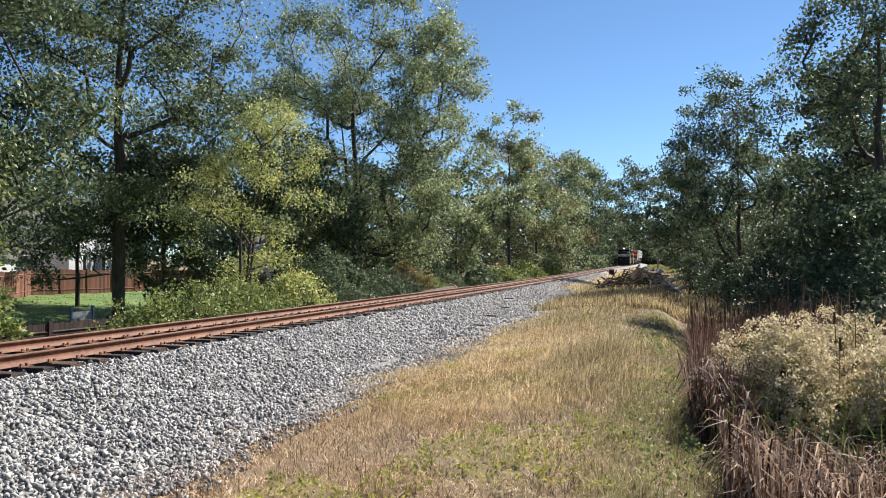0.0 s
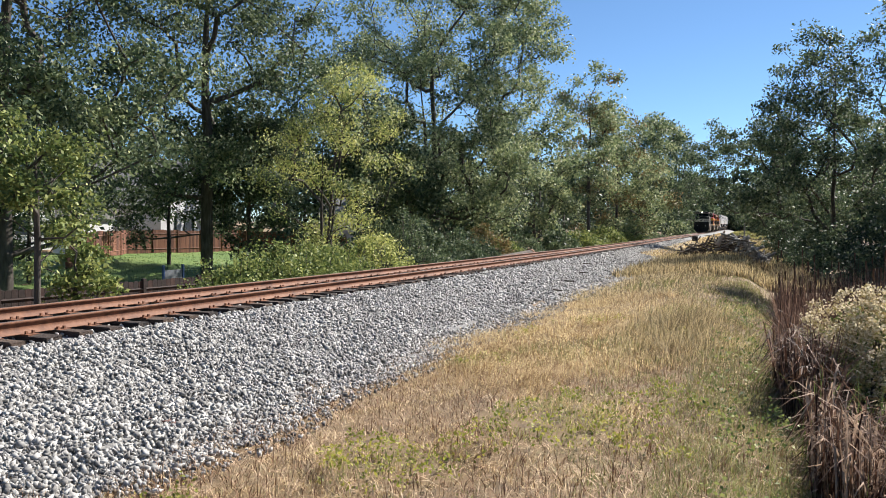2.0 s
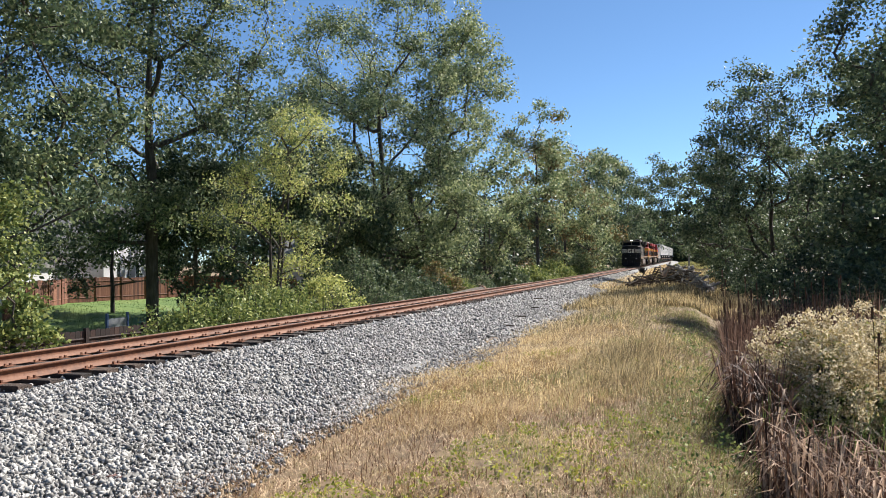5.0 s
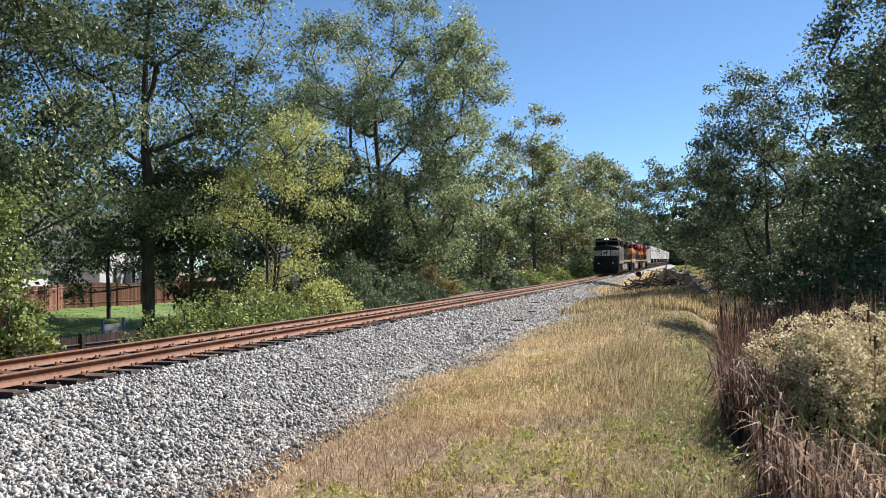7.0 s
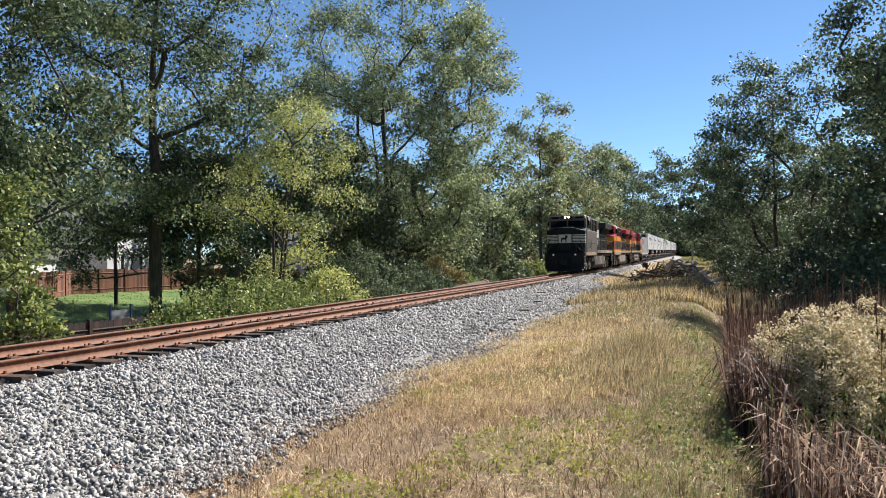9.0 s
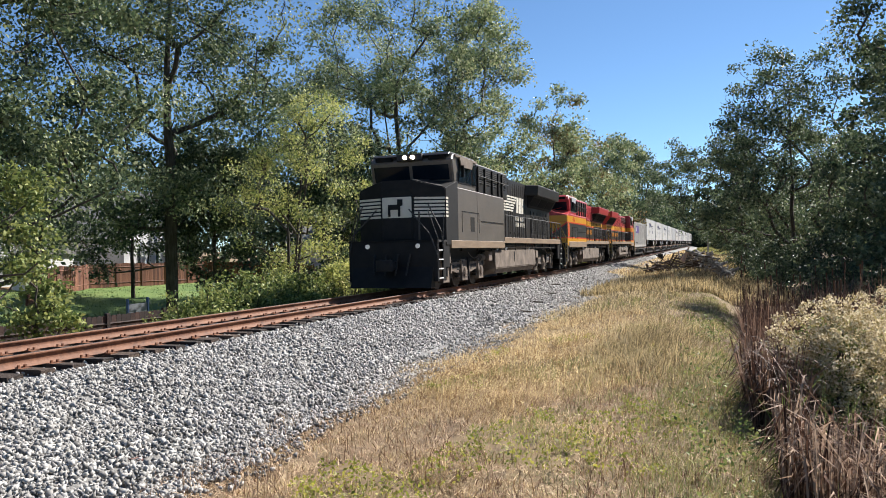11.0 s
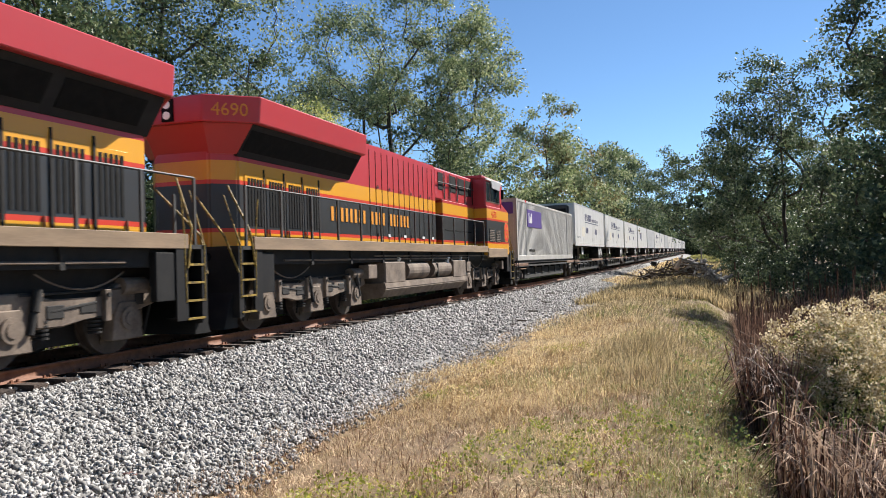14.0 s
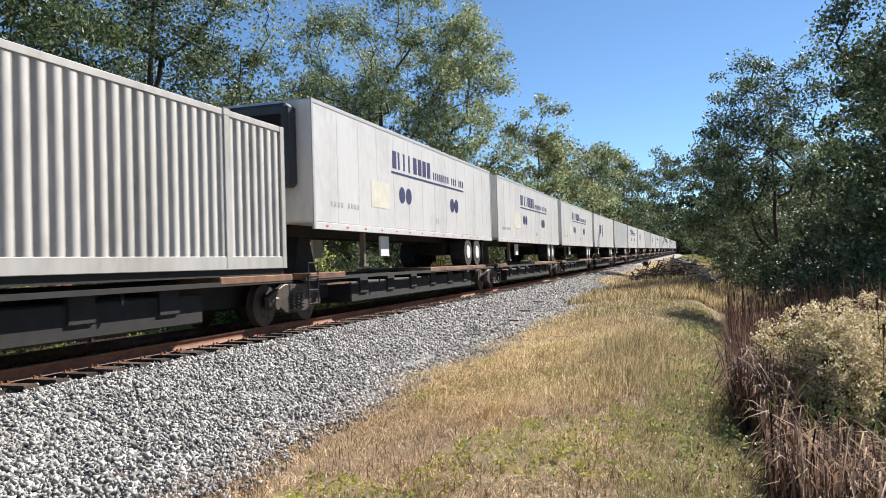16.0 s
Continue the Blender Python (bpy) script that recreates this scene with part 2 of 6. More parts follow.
# ballast bed, following the track
bs = np.concatenate([np.arange(-30, 60, 0.5), np.arange(60, 420, 4.0)])
BU = np.array([-4.7, -4.2, -3.0, -1.95, -1.4, 0, 1.4, 1.95, 3.0, 4.0, 4.5])
BZ = np.array([-1.30, -1.12, -0.70, -0.31, -0.245, -0.25, -0.245, -0.31, -0.58, -0.82, -1.0])


def bed_z(u, y):
    return np.interp(u, BU, BZ) + track_z(y) + 0.02 * smooth_noise(u * 3, np.asarray(y, float) * 3)


Yg, Ug = np.meshgrid(bs, np.arange(-4.7, 4.51, 0.2), indexing="ij")
edge = np.where(Ug > 3.9, 0.22 * smooth_noise(Yg * 0.5, Ug * 0.1), 0)
bv = np.stack([track_x(Yg) + Ug + edge, Yg, bed_z(Ug, Yg)], -1).reshape(-1, 3)
nb = Ug.shape[1]
bi = (np.arange(len(bs) - 1)[:, None] * nb + np.arange(nb - 1)[None]).ravel()
ballast = tagged(new("ballast", np_mesh("ballast", bv, [np.stack([bi, bi + 1, bi + nb + 1, bi + nb], 1)], M_BALLAST, smooth=True)),
                 "grey crushed stone ballast under the railway track", "ballast", kind="structure")


# ---- the track: two rails, ties, plates and spikes ----
RAIL = [(-0.07, -0.171), (0.07, -0.171), (0.07, -0.160), (0.012, -0.135), (0.009, -0.045), (0.036, -0.034), (0.036, -0.006), (0.030, 0.0), (-0.030, 0.0), (-0.036, -0.006), (-0.036, -0.034), (-0.009, -0.045), (-0.012, -0.135), (-0.07, -0.160)]
track = tagged(new("railway_track"), "rusty single railway track on dark wooden ties", "railway track", kind="structure")


def sweep_rail(off):
    yy = np.concatenate([np.arange(-60, 80, 2.0), np.arange(80, 430, 8.0)])
    k = len(RAIL)
    v = np.concatenate([np.stack([track_x(y) + off + np.array([p[0] for p in RAIL]), np.full(k, y), track_z(y) + np.array([p[1] for p in RAIL])], -1) for y in yy])
    j = np.arange(k)
    f = np.concatenate([i * k + np.stack([j, (j + 1) % k, (j + 1) % k + k, j + k], 1) for i in range(len(yy) - 1)])
    mi = np.tile(np.where(j == 7, 1, 0), len(yy) - 1)
    return np_mesh("rail", v, [f], [M_RAIL, M_RAILTOP], mi)


for off in (0.755, -0.755):
    part("rail", sweep_rail(off), None, track, "rusty brown steel rail with a worn head")
rng = np.random.default_rng(4)
tie_mesh = []
for k in range(4):
    bm = bmesh.new()
    box(bm, -1.3, 1.3, -0.115, 0.115, -0.175, 0, bevel=0.012)
    for v in bm.verts:
        v.co += Vector(rng.uniform(-0.012, 0.012, 3))
    me = bpy.data.meshes.new("tie")
    bm.to_mesh(me)
    bm.free()
    me.materials.append(M_TIE)
    tie_mesh.append(me)
plate_bm = boxes((-0.19, 0.19, -0.09, 0.09, -0.008, 0.012))
for sx in (-0.105, 0.105):
    for sy in (-0.05, 0.05):
        box(plate_bm, sx - 0.014, sx + 0.014, sy - 0.014, sy + 0.014, 0.01, 0.05)
plate_me = bpy.data.meshes.new("tie_plate")
plate_bm.to_mesh(plate_me)
plate_bm.free()
plate_me.materials.append(M_RAIL)
tie_y = np.arange(-2.0, 146.0, 0.505)
for i, y in enumerate(tie_y[:296]):
    y = y + rng.uniform(-0.03, 0.03)
    ob = part("tie", tie_mesh[i % 4], None, track, m=pose(float(track_x(y)) + rng.uniform(-0.04, 0.06), y, float(track_z(y)) - 0.178, 0, 0, rng.uniform(-1, 1)))
    if y < 45:
        for off in (0.755, -0.755):
            part("tie_plate", plate_me, None, ob, m=pose(off, 0, 0))


# ---- trees ----
def crown_points(rng, n, w, z0, z1, lean, shape):
    """Clump centres in a lumpy crown, gathered in small billows; shape gives the relative width at even steps from its foot to its top."""
    out, ph = [], rng.uniform(0, 6.28, 6)
    prof = np.array(shape)
    while len(out) < n:
        h = rng.uniform(0, 1)
        a = rng.uniform(0, 2 * np.pi)
        lump = 1 + 0.16 * np.sin(2 * a + ph[0] + 5 * h) + 0.14 * np.sin(3 * a + ph[1] - 9 * h) + 0.10 * np.sin(5 * a + ph[2] + 14 * h)
        r = np.interp(h, np.linspace(0, 1, len(prof)), prof) * lump
        if rng.uniform(0, 1) > r:
            continue
        q = np.sqrt(rng.uniform(0.12, 1)) * r
        c = np.array([q * w / 2 * np.cos(a) + lean[0] * h, q * w / 2 * np.sin(a) + lean[1] * h, z0 + (z1 - z0) * h])
        out.append(c)
        for k in range(rng.integers(1, 4)):
            p = c + rng.normal(size=3) * np.array([1, 1, 0.85]) * 0.055 * w
            p[2] = np.clip(p[2], z0 * 0.8, z1)
            out.append(p)
    return np.array(out[:n])


ROUND = (0.45, 0.8, 1.0, 0.98, 0.85, 0.6, 0.25)
TALL = (0.5, 0.8, 0.95, 1.0, 0.9, 0.8, 0.62, 0.3)
FULL = (0.8, 0.98, 1.0, 1.0, 0.95, 0.85, 0.62, 0.3)
OPEN = (0.35, 0.7, 0.95, 1.0, 0.9, 0.7, 0.35)


def tree(name, x, y, top, w, low, leaf, label, seed, clumps=130, per=110, size=0.22, spread=0.95, trunk=0.0, shape=ROUND, lean=(0, 0), bark=M_BARK, category="tree", group="trees beside the railway", spare=0.25, stems=1, near=False):
    """A tree: tapered trunk and limbs that grow from clump to clump, and a crown of leaf clumps. low: height of the crown's foot."""
    rng = np.random.default_rng(seed)
    z = float(ground_z(x, y)) - 0.08
    H = top - z
    root = tagged(new(name), label, category, group)
    root.location = (x, y, z)
    C = crown_points(rng, int(clumps * 1.5), w, low, H - spread * 0.5, lean, shape)
    C = C[np.argsort(np.hypot(C[:, 0], C[:, 1]) + 0.6 * np.abs(C[:, 2] - low))]
    nodes, parent = [], []
    for s in range(stems):
        fx, fy = (rng.uniform(-1, 1, 2) * 0.5 * (stems > 1))
        k = 9
        base = len(nodes)
        for i in range(k):
            h = i / (k - 1)
            wob = 0.02 * H * h
            nodes.append((fx * (1 + 3 * h) + lean[0] * h * 0.6 + rng.normal() * wob * 0.35, fy * (1 + 3 * h) + lean[1] * h * 0.6 + rng.normal() * wob * 0.35, h * (low + (H - low) * 0.72)))
            parent.append(-1 if i == 0 else base + i - 1)
    for c in C:
        P = np.array(nodes)
        d = np.linalg.norm(P - c, axis=1) + 1.1 * np.maximum(0, P[:, 2] - c[2] + 0.35 * np.hypot(P[:, 0] - c[0], P[:, 1] - c[1])) + np.where(P[:, 2] < low * 0.6, 50, 0)
        j = int(np.argmin(d))
        mid = (P[j] + c) / 2 + np.array([rng.normal() * 0.12, rng.normal() * 0.12, -0.10 * np.linalg.norm(P[j] - c) * 0.5 + rng.normal() * 0.1])
        nodes.append(tuple(mid))
        parent.append(j)
        nodes.append(tuple(c))
        parent.append(len(nodes) - 2)
    P = np.array(nodes)
    load = np.ones(len(P))
    for i in range(len(P) - 1, -1, -1):
        if parent[i] >= 0:
            load[parent[i]] += load[i]
    R0 = trunk if trunk else 0.011 * H + 0.03
    rad = np.maximum(R0 * (load / load.max()) ** 0.55, 0.008)
    par = np.array(parent)
    e = np.where(par >= 0)[0]
    thick = np.minimum(rad[par[e]], rad[e] * 1.6)
    v, f = tubes(P[par[e]], P[e], thick, rad[e])
    me = np_mesh("trunk", v, [f], bark, smooth=True)
    part("trunk", me, None, root, "grey-brown trunk and limbs")
    keep = rng.uniform(0, 1, len(C)) > spare * 0.3
    sp = spread * rng.uniform(0.65, 1.35, len(C))
    per = int(per * (1.35 if near else 0.75))
    size = size * (0.86 if near else 1.14)
    v, f = leaves(rng, C[keep], sp[keep], per, size)
    mi = None
    mats = leaf if isinstance(leaf, (list, tuple)) else [leaf]
    if len(mats) > 1:
        pick = (rng.uniform(0, 1, keep.sum()) < 0.22).astype(int)
        mi = np.repeat(pick, per)
    part("crown", np_mesh("crown", v, [f], mats, mi), None, root, "leaves in loose clumps with gaps")
    return root


def shrub(name, x, y, w, d, h, leaf, label, seed, clumps=40, per=110, size=0.12, spread=0.4, group="shrubs beside the railway", category="shrub"):
    rng = np.random.default_rng(seed)
    root = tagged(new(name), label, category, group)
    z = float(ground_z(x, y))
    root.location = (x, y, z)
    a = rng.uniform(0, 2 * np.pi, clumps)
    q = np.sqrt(rng.uniform(0, 1, clumps))
    cx, cy = q * np.cos(a) * w / 2, q * np.sin(a) * d / 2
    hz = h * (1 - 0.75 * q ** 2) * rng.uniform(0.35, 1.0, clumps)
    lift = ground_z(x + cx, y + cy) - z
    C = np.stack([cx, cy, np.maximum(hz - spread * 0.3, 0.1) + lift], -1)
    foot = np.stack([cx * 0.7, cy * 0.7, np.asarray(lift) - 0.05], -1)
    v, f = tubes(foot, C, np.full(clumps, 0.022), np.full(clumps, 0.007))
    part("stem", np_mesh("stems", v, [f], M_BARK), None, root, "thin brown stems")
    v, f = leaves(rng, C, spread * rng.uniform(0.7, 1.3, clumps), int(per * 0.7), size * 1.15, flat=0.9)
    part("foliage", np_mesh("foliage", v, [f], leaf), None, root, "leafy sprays")
    return root

# ---- trees, far side of the track ----
OAK = "tall oak with dark green leaves above a garden fence"
tree("oak_tree", -23.5, 19.0, 21, 13, 3.6, [M_OAK, M_MAPLE], OAK, 11, 200, 135, 0.205, 1.1, 0.30, TALL, near=True)
tree("oak_tree", -30.0, 22.0, 22, 14, 4.5, [M_OAK, M_DARK], OAK, 12, 160, 135, 0.215, 1.2, 0.32, FULL, near=True)
tree("oak_tree", -25.2, 31.8, 22.5, 12.5, 4.8, [M_OAK, M_MAPLE], OAK, 13, 230, 140, 0.205, 1.08, 0.31, TALL, near=True)
tree("oak_tree", -24.2, 34.0, 9.0, 4.8, 1.6, M_DARK, "small dark green tree in the shade of oaks", 14, 120, 100, 0.19, 0.7, 0.13, ROUND, near=True)
tree("elm_tree", -16.4, 28.4, 8.2, 5.9, 1.6, [M_YELLOW, M_MAPLE], "young elm with yellow-green autumn leaves", 15, 126, 66, 0.125, 0.62, 0.11, OPEN, (0.9, 0.6), stems=3, near=True)
tree("maple_tree", -20.8, 54.0, 22.2, 18.0, 3.2, [M_MAPLE, M_OAK], "large spreading maple with pale green leaves", 16, 460, 120, 0.24, 1.15, 0.36, (0.7, 0.85, 0.95, 1.0, 0.97, 0.87, 0.65, 0.30), stems=2, near=True)
tree("oak_tree", -24.0, 46.0, 11.0, 10, 1.0, M_OAK, "dense dark green tree crowding a maple", 17, 150, 110, 0.24, 1.1, 0.2, FULL)
tree("oak_tree", -21.5, 66.5, 10.5, 10, 0.8, [M_OAK, M_DARK], "dense green tree by the railway bank", 18, 120, 100, 0.26, 1.1, 0.2, FULL)
tree("oak_tree", -19.8, 77.5, 14.8, 11, 2.5, [M_MAPLE, M_DARK], "leafy green tree by the railway bank", 19, 150, 100, 0.28, 1.2, 0.22, TALL)
tree("pine_tree", -17.2, 94.0, 22.5, 8.5, 7, [M_MAPLE, M_RUST], "tall thin open-crowned tree beside the railway", 20, 100, 80, 0.30, 1.2, 0.22, OPEN)
tree("oak_tree", -15.4, 105, 18.0, 12, 2, [M_MAPLE, M_RUST], "green tree turning rusty beside the railway", 21, 160, 100, 0.32, 1.3, 0.25, FULL)
tree("oak_tree", -15.0, 132, 21.5, 13, 1.5, [M_MAPLE, M_OAK], "green tree in the far row along the railway", 22, 140, 90, 0.38, 1.5, 0.28, FULL)
tree("oak_tree", -14.6, 168, 25, 14, 1.5, M_OAK, "green tree in the far row along the railway", 23, 130, 80, 0.45, 1.7, 0.3, FULL)
tree("oak_tree", -14.0, 215, 29, 15, 1.5, M_OAK, "green tree in the far row along the railway", 24, 120, 80, 0.55, 1.9, 0.3, FULL)
tree("oak_tree", -14, 275, 32, 16, 1.5, M_OAK, "green tree in the far row along the railway", 25, 110, 80, 0.65, 2.1, 0.3, FULL)
tree("oak_tree", -33, 28, 7.5, 8, 1.6, [M_OAK, M_MAPLE], "leafy garden tree shading a lawn", 33, 90, 90, 0.17, 0.8, 0.12, ROUND)
tree("oak_tree", -36, 41.5, 8.5, 9.5, 2.0, [M_OAK, M_DARK], "leafy garden tree by a fence", 34, 100, 90, 0.2, 0.9, 0.14, ROUND)
tree("sapling", -14.6, 12.6, 4.2, 2.6, 1.7, M_BUSH, "slender sapling with light green leaves by a fence", 31, 40, 110, 0.10, 0.42, 0.075, OPEN)
tree("sapling", -15.6, 14.6, 1.9, 2.2, 0.7, M_BUSH, "slender sapling with light green leaves by a fence", 32, 22, 90, 0.12, 0.40, 0.08, OPEN)
# ---- trees, near side ----
DARKT = "tall dark tree seen against the light beyond the ditch"
tree("oak_tree", 6.3, 60, 15.8, 11.0, 2.0, [M_OAK, M_DARK], DARKT, 41, 190, 75, 0.24, 0.95, 0.28, TALL, near=True)
tree("oak_tree", 4.4, 77, 12.5, 11.5, 2.0, M_OAK, "open-branched tree leaning toward the railway", 42, 110, 90, 0.26, 0.9, 0.26, OPEN, (-3.0, 0), near=True)
tree("oak_tree", 9.9, 38, 16.5, 7.6, 1.5, [M_OAK, M_DARK], DARKT, 43, 140, 90, 0.22, 1.0, 0.3, FULL, near=True)
tree("oak_tree", 13.5, 52, 15, 10, 0.8, M_OAK, DARKT, 45, 170, 110, 0.26, 1.1, 0.28, FULL)
tree("oak_tree", 9.5, 46, 8.0, 7, 0.4, [M_DARK, M_OAK], "dark understorey tree beyond the ditch", 46, 110, 100, 0.2, 0.8, 0.14, FULL)
tree("oak_tree", 9.3, 32, 5.0, 5.5, 0.3, M_OAK, "dark understorey tree beyond the ditch", 47, 100, 100, 0.18, 0.75, 0.12, FULL)
tree("oak_tree", 6.5, 112, 12, 10, 0.6, M_OAK, "dark tree in the far row along the railway", 48, 120, 80, 0.32, 1.2, 0.2, FULL)
tree("oak_tree", 12, 90, 15, 12, 0.6, M_OAK, "dark tree in the far row along the railway", 49, 130, 80, 0.32, 1.2, 0.25, FULL, near=True)
tree("oak_tree", 8, 165, 14, 11, 0.6, M_OAK, "dark tree in the far row along the railway", 50, 110, 80, 0.42, 1.5, 0.25, FULL)
tree("oak_tree", 9, 230, 17, 13, 0.6, M_OAK, "dark tree in the far row along the railway", 51, 100, 80, 0.55, 1.8, 0.3, FULL)
tree("oak_tree", 13, 310, 20, 15, 0.6, M_OAK, "dark tree in the far row along the railway", 52, 100, 80, 0.65, 2.0, 0.3, FULL, near=True)


def woods(name, rows, label, seed, material, size):
    """Far woods as one mass of trunks and leaf clumps; rows of x, y, radius, height."""
    rng = np.random.default_rng(seed)
    C, T, S = [], [], []
    for x, y, r, h in rows:
        z = float(ground_z(x, y))
        n = int(26 + r * 4)
        a, q, k = rng.uniform(0, 6.28, n), np.sqrt(rng.uniform(0, 1, n)), rng.uniform(0, 1, n)
        wid = np.interp(k, [0, 0.2, 0.7, 1], [0.8, 1, 0.9, 0.3])
        C.append(np.stack([x + q * r * wid * np.cos(a), y + q * r * wid * np.sin(a), z + h * (0.06 + 0.94 * k)], -1))
        S.append(np.full(n, r * 0.30))
        T.append((x, y, z - 0.2, h * 0.8))
    T = np.array(T)
    top = T[:, :3].copy()
    top[:, 2] += T[:, 3]
    v1, f1 = tubes(T[:, :3], top, np.full(len(T), 0.28), np.full(len(T), 0.06))
    v2, f2 = leaves(rng, np.concatenate(C), np.concatenate(S), 15, size * 1.6)
    mi = np.concatenate([np.zeros(len(f1)), np.ones(len(f2))])
    tagged(new(name, np_mesh(name, np.concatenate([v1, v2]), [f1, f2 + len(v1)], [M_BARK, material], mi)), label, "woods", kind="stuff")


rw = np.random.default_rng(7)
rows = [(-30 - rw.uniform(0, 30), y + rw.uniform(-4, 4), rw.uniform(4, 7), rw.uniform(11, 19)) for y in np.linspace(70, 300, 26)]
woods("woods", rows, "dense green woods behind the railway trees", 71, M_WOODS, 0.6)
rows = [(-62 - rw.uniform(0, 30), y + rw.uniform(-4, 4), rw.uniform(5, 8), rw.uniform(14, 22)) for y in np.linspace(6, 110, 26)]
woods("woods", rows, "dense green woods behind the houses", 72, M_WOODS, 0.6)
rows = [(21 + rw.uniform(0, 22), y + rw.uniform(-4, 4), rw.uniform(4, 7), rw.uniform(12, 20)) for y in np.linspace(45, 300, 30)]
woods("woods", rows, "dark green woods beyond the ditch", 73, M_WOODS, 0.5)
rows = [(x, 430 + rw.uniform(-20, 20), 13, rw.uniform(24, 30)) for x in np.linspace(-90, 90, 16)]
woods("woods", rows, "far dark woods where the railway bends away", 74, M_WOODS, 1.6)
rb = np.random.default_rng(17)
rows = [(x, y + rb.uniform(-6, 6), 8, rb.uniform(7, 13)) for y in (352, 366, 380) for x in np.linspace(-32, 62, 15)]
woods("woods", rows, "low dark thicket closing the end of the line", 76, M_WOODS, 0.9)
rows = [(x, -38 + rw.uniform(-6, 6), 6, rw.uniform(9, 14)) for x in np.linspace(-60, 50, 12)]
woods("woods", rows, "green trees behind the viewer", 75, M_OAK, 0.7)

# ---- the train ----
def livery(name, bands, dust, rough=0.34, spec=0.5):
    """Paint in level bands, each from a height upward, under a film of road dust that thickens downward in patches."""
    m = mat(name, [(0.35, 0.35, 0.35), (0.65, 0.65, 0.65)], rough, 1.5, fine=0.5, bump=0.06, bump_scale=3, spec=spec)
    n, l = m.node_tree.nodes, m.node_tree.links
    b, ramp0 = n["Principled BSDF"], [k for k in n if k.type == "VALTORGB"][0]
    tc = [k for k in n if k.type == "TEX_COORD"][0]
    sep = n.new("ShaderNodeSeparateXYZ")
    l.new(tc.outputs["Object"], sep.inputs[0])
    mr = n.new("ShaderNodeMapRange")
    mr.inputs["From Max"].default_value = 5.0
    l.new(sep.outputs["Z"], mr.inputs[0])
    ramp = n.new("ShaderNodeValToRGB")
    ramp.color_ramp.interpolation = "CONSTANT"
    e = ramp.color_ramp.elements
    while len(e) < len(bands):
        e.new(0.5)
    for i, (z, c) in enumerate(bands):
        e[i].position, e[i].color = z / 5.0, (*c, 1)
    l.new(mr.outputs[0], ramp.inputs[0])
    mix = n.new("ShaderNodeMix")
    mix.data_type = "RGBA"
    k = n.new("ShaderNodeMath")
    k.operation = "MULTIPLY"
    k.inputs[1].default_value = dust
    l.new(ramp0.outputs[0], k.inputs[0])
    l.new(k.outputs[0], mix.inputs[0])
    l.new(ramp.outputs[0], mix.inputs[6])
    mix.inputs[7].default_value = (0.30, 0.25, 0.20, 1)
    l.new(mix.outputs[2], b.inputs["Base Color"])
    return m


RED, YEL, BLK, ORG = (0.46, 0.026, 0.034), (0.70, 0.32, 0.012), (0.022, 0.023, 0.025), (0.58, 0.035, 0.014)
M_KCS = livery("red_yellow_black_paint", [(0, YEL), (1.90, ORG), (1.98, BLK), (2.82, ORG), (2.90, YEL), (3.27, RED)], 0.09)
M_YELPAINT = livery("yellow_paint", [(0, YEL), (4.9, YEL)], 0.09)
M_KCSRED = livery("red_paint", [(0, RED), (4.9, RED)], 0.09)
M_NS = livery("black_paint", [(0, (0.013, 0.012, 0.012)), (4.9, (0.012, 0.012, 0.012))], 0.09, 0.42, 0.25)
# Heavy tan film: some dust, mostly painted sun glare on the cab sides.
M_NSGLARE = livery("black_paint_dust_and_glare", [(0, (0.022, 0.022, 0.024)), (4.9, (0.02, 0.02, 0.02))], 0.75, 0.38)
M_NSLOW = mat("dull_black_paint", [(0.008, 0.008, 0.009), (0.018, 0.017, 0.016)], 0.6, 3, spec=0.2)
M_SILL = mat("dusty_tan_sill", [(0.16, 0.105, 0.06), (0.27, 0.185, 0.11)], 0.75, 2, stretch=(1, 0.4, 3))
M_TAUPE = mat("dust_covered_steel", [(0.070, 0.050, 0.036), (0.145, 0.108, 0.080), (0.235, 0.180, 0.134)], 0.85, 2.2, bump=0.25)
M_GRIME = mat("grimy_black_steel", [(0.007, 0.006, 0.006), (0.019, 0.017, 0.015)], 0.85, 4, bump=0.2)
M_WHEEL = mat("wheel_steel", [(0.05, 0.04, 0.034), (0.11, 0.085, 0.07)], 0.6, 5, metal=0.4)
M_SHINE = mat("polished_tread", [(0.35, 0.34, 0.33), (0.5, 0.49, 0.48)], 0.3, 6, metal=0.9)
M_GLASS = mat("cab_window_glass", [(0.004, 0.008, 0.014), (0.008, 0.013, 0.02)], 0.1, 2, spec=0.2)
M_LAMP = mat("lit_headlight", [(1.0, 0.93, 0.75)], 0.3, emit=((1.0, 0.84, 0.58), 7.0))
M_LENS = mat("ditch_light_glass", [(0.7, 0.7, 0.68)], 0.2, emit=((1.0, 0.92, 0.78), 0.06))
M_HANDRAIL = mat("handrail_paint", [(0.02, 0.02, 0.02), (0.05, 0.045, 0.04)], 0.6, 8)
M_YELLOW_RAIL = mat("yellow_safety_paint", [(0.03, 0.02, 0.01), (0.22, 0.14, 0.02), (0.45, 0.30, 0.04)], 0.6, 18)
M_WHITE = mat("white_paint", [(0.62, 0.61, 0.58), (0.78, 0.77, 0.75)], 0.55, 3)
M_CREAM = mat("cream_lettering", [(0.55, 0.51, 0.42), (0.70, 0.66, 0.56)], 0.6, 3)
M_ORANGE = mat("orange_lettering", [(0.64, 0.23, 0.015), (0.72, 0.30, 0.025)], 0.5, 3)
M_REDSIGN = mat("red_enamel", [(0.62, 0.03, 0.02), (0.72, 0.05, 0.03)], 0.45, 3)
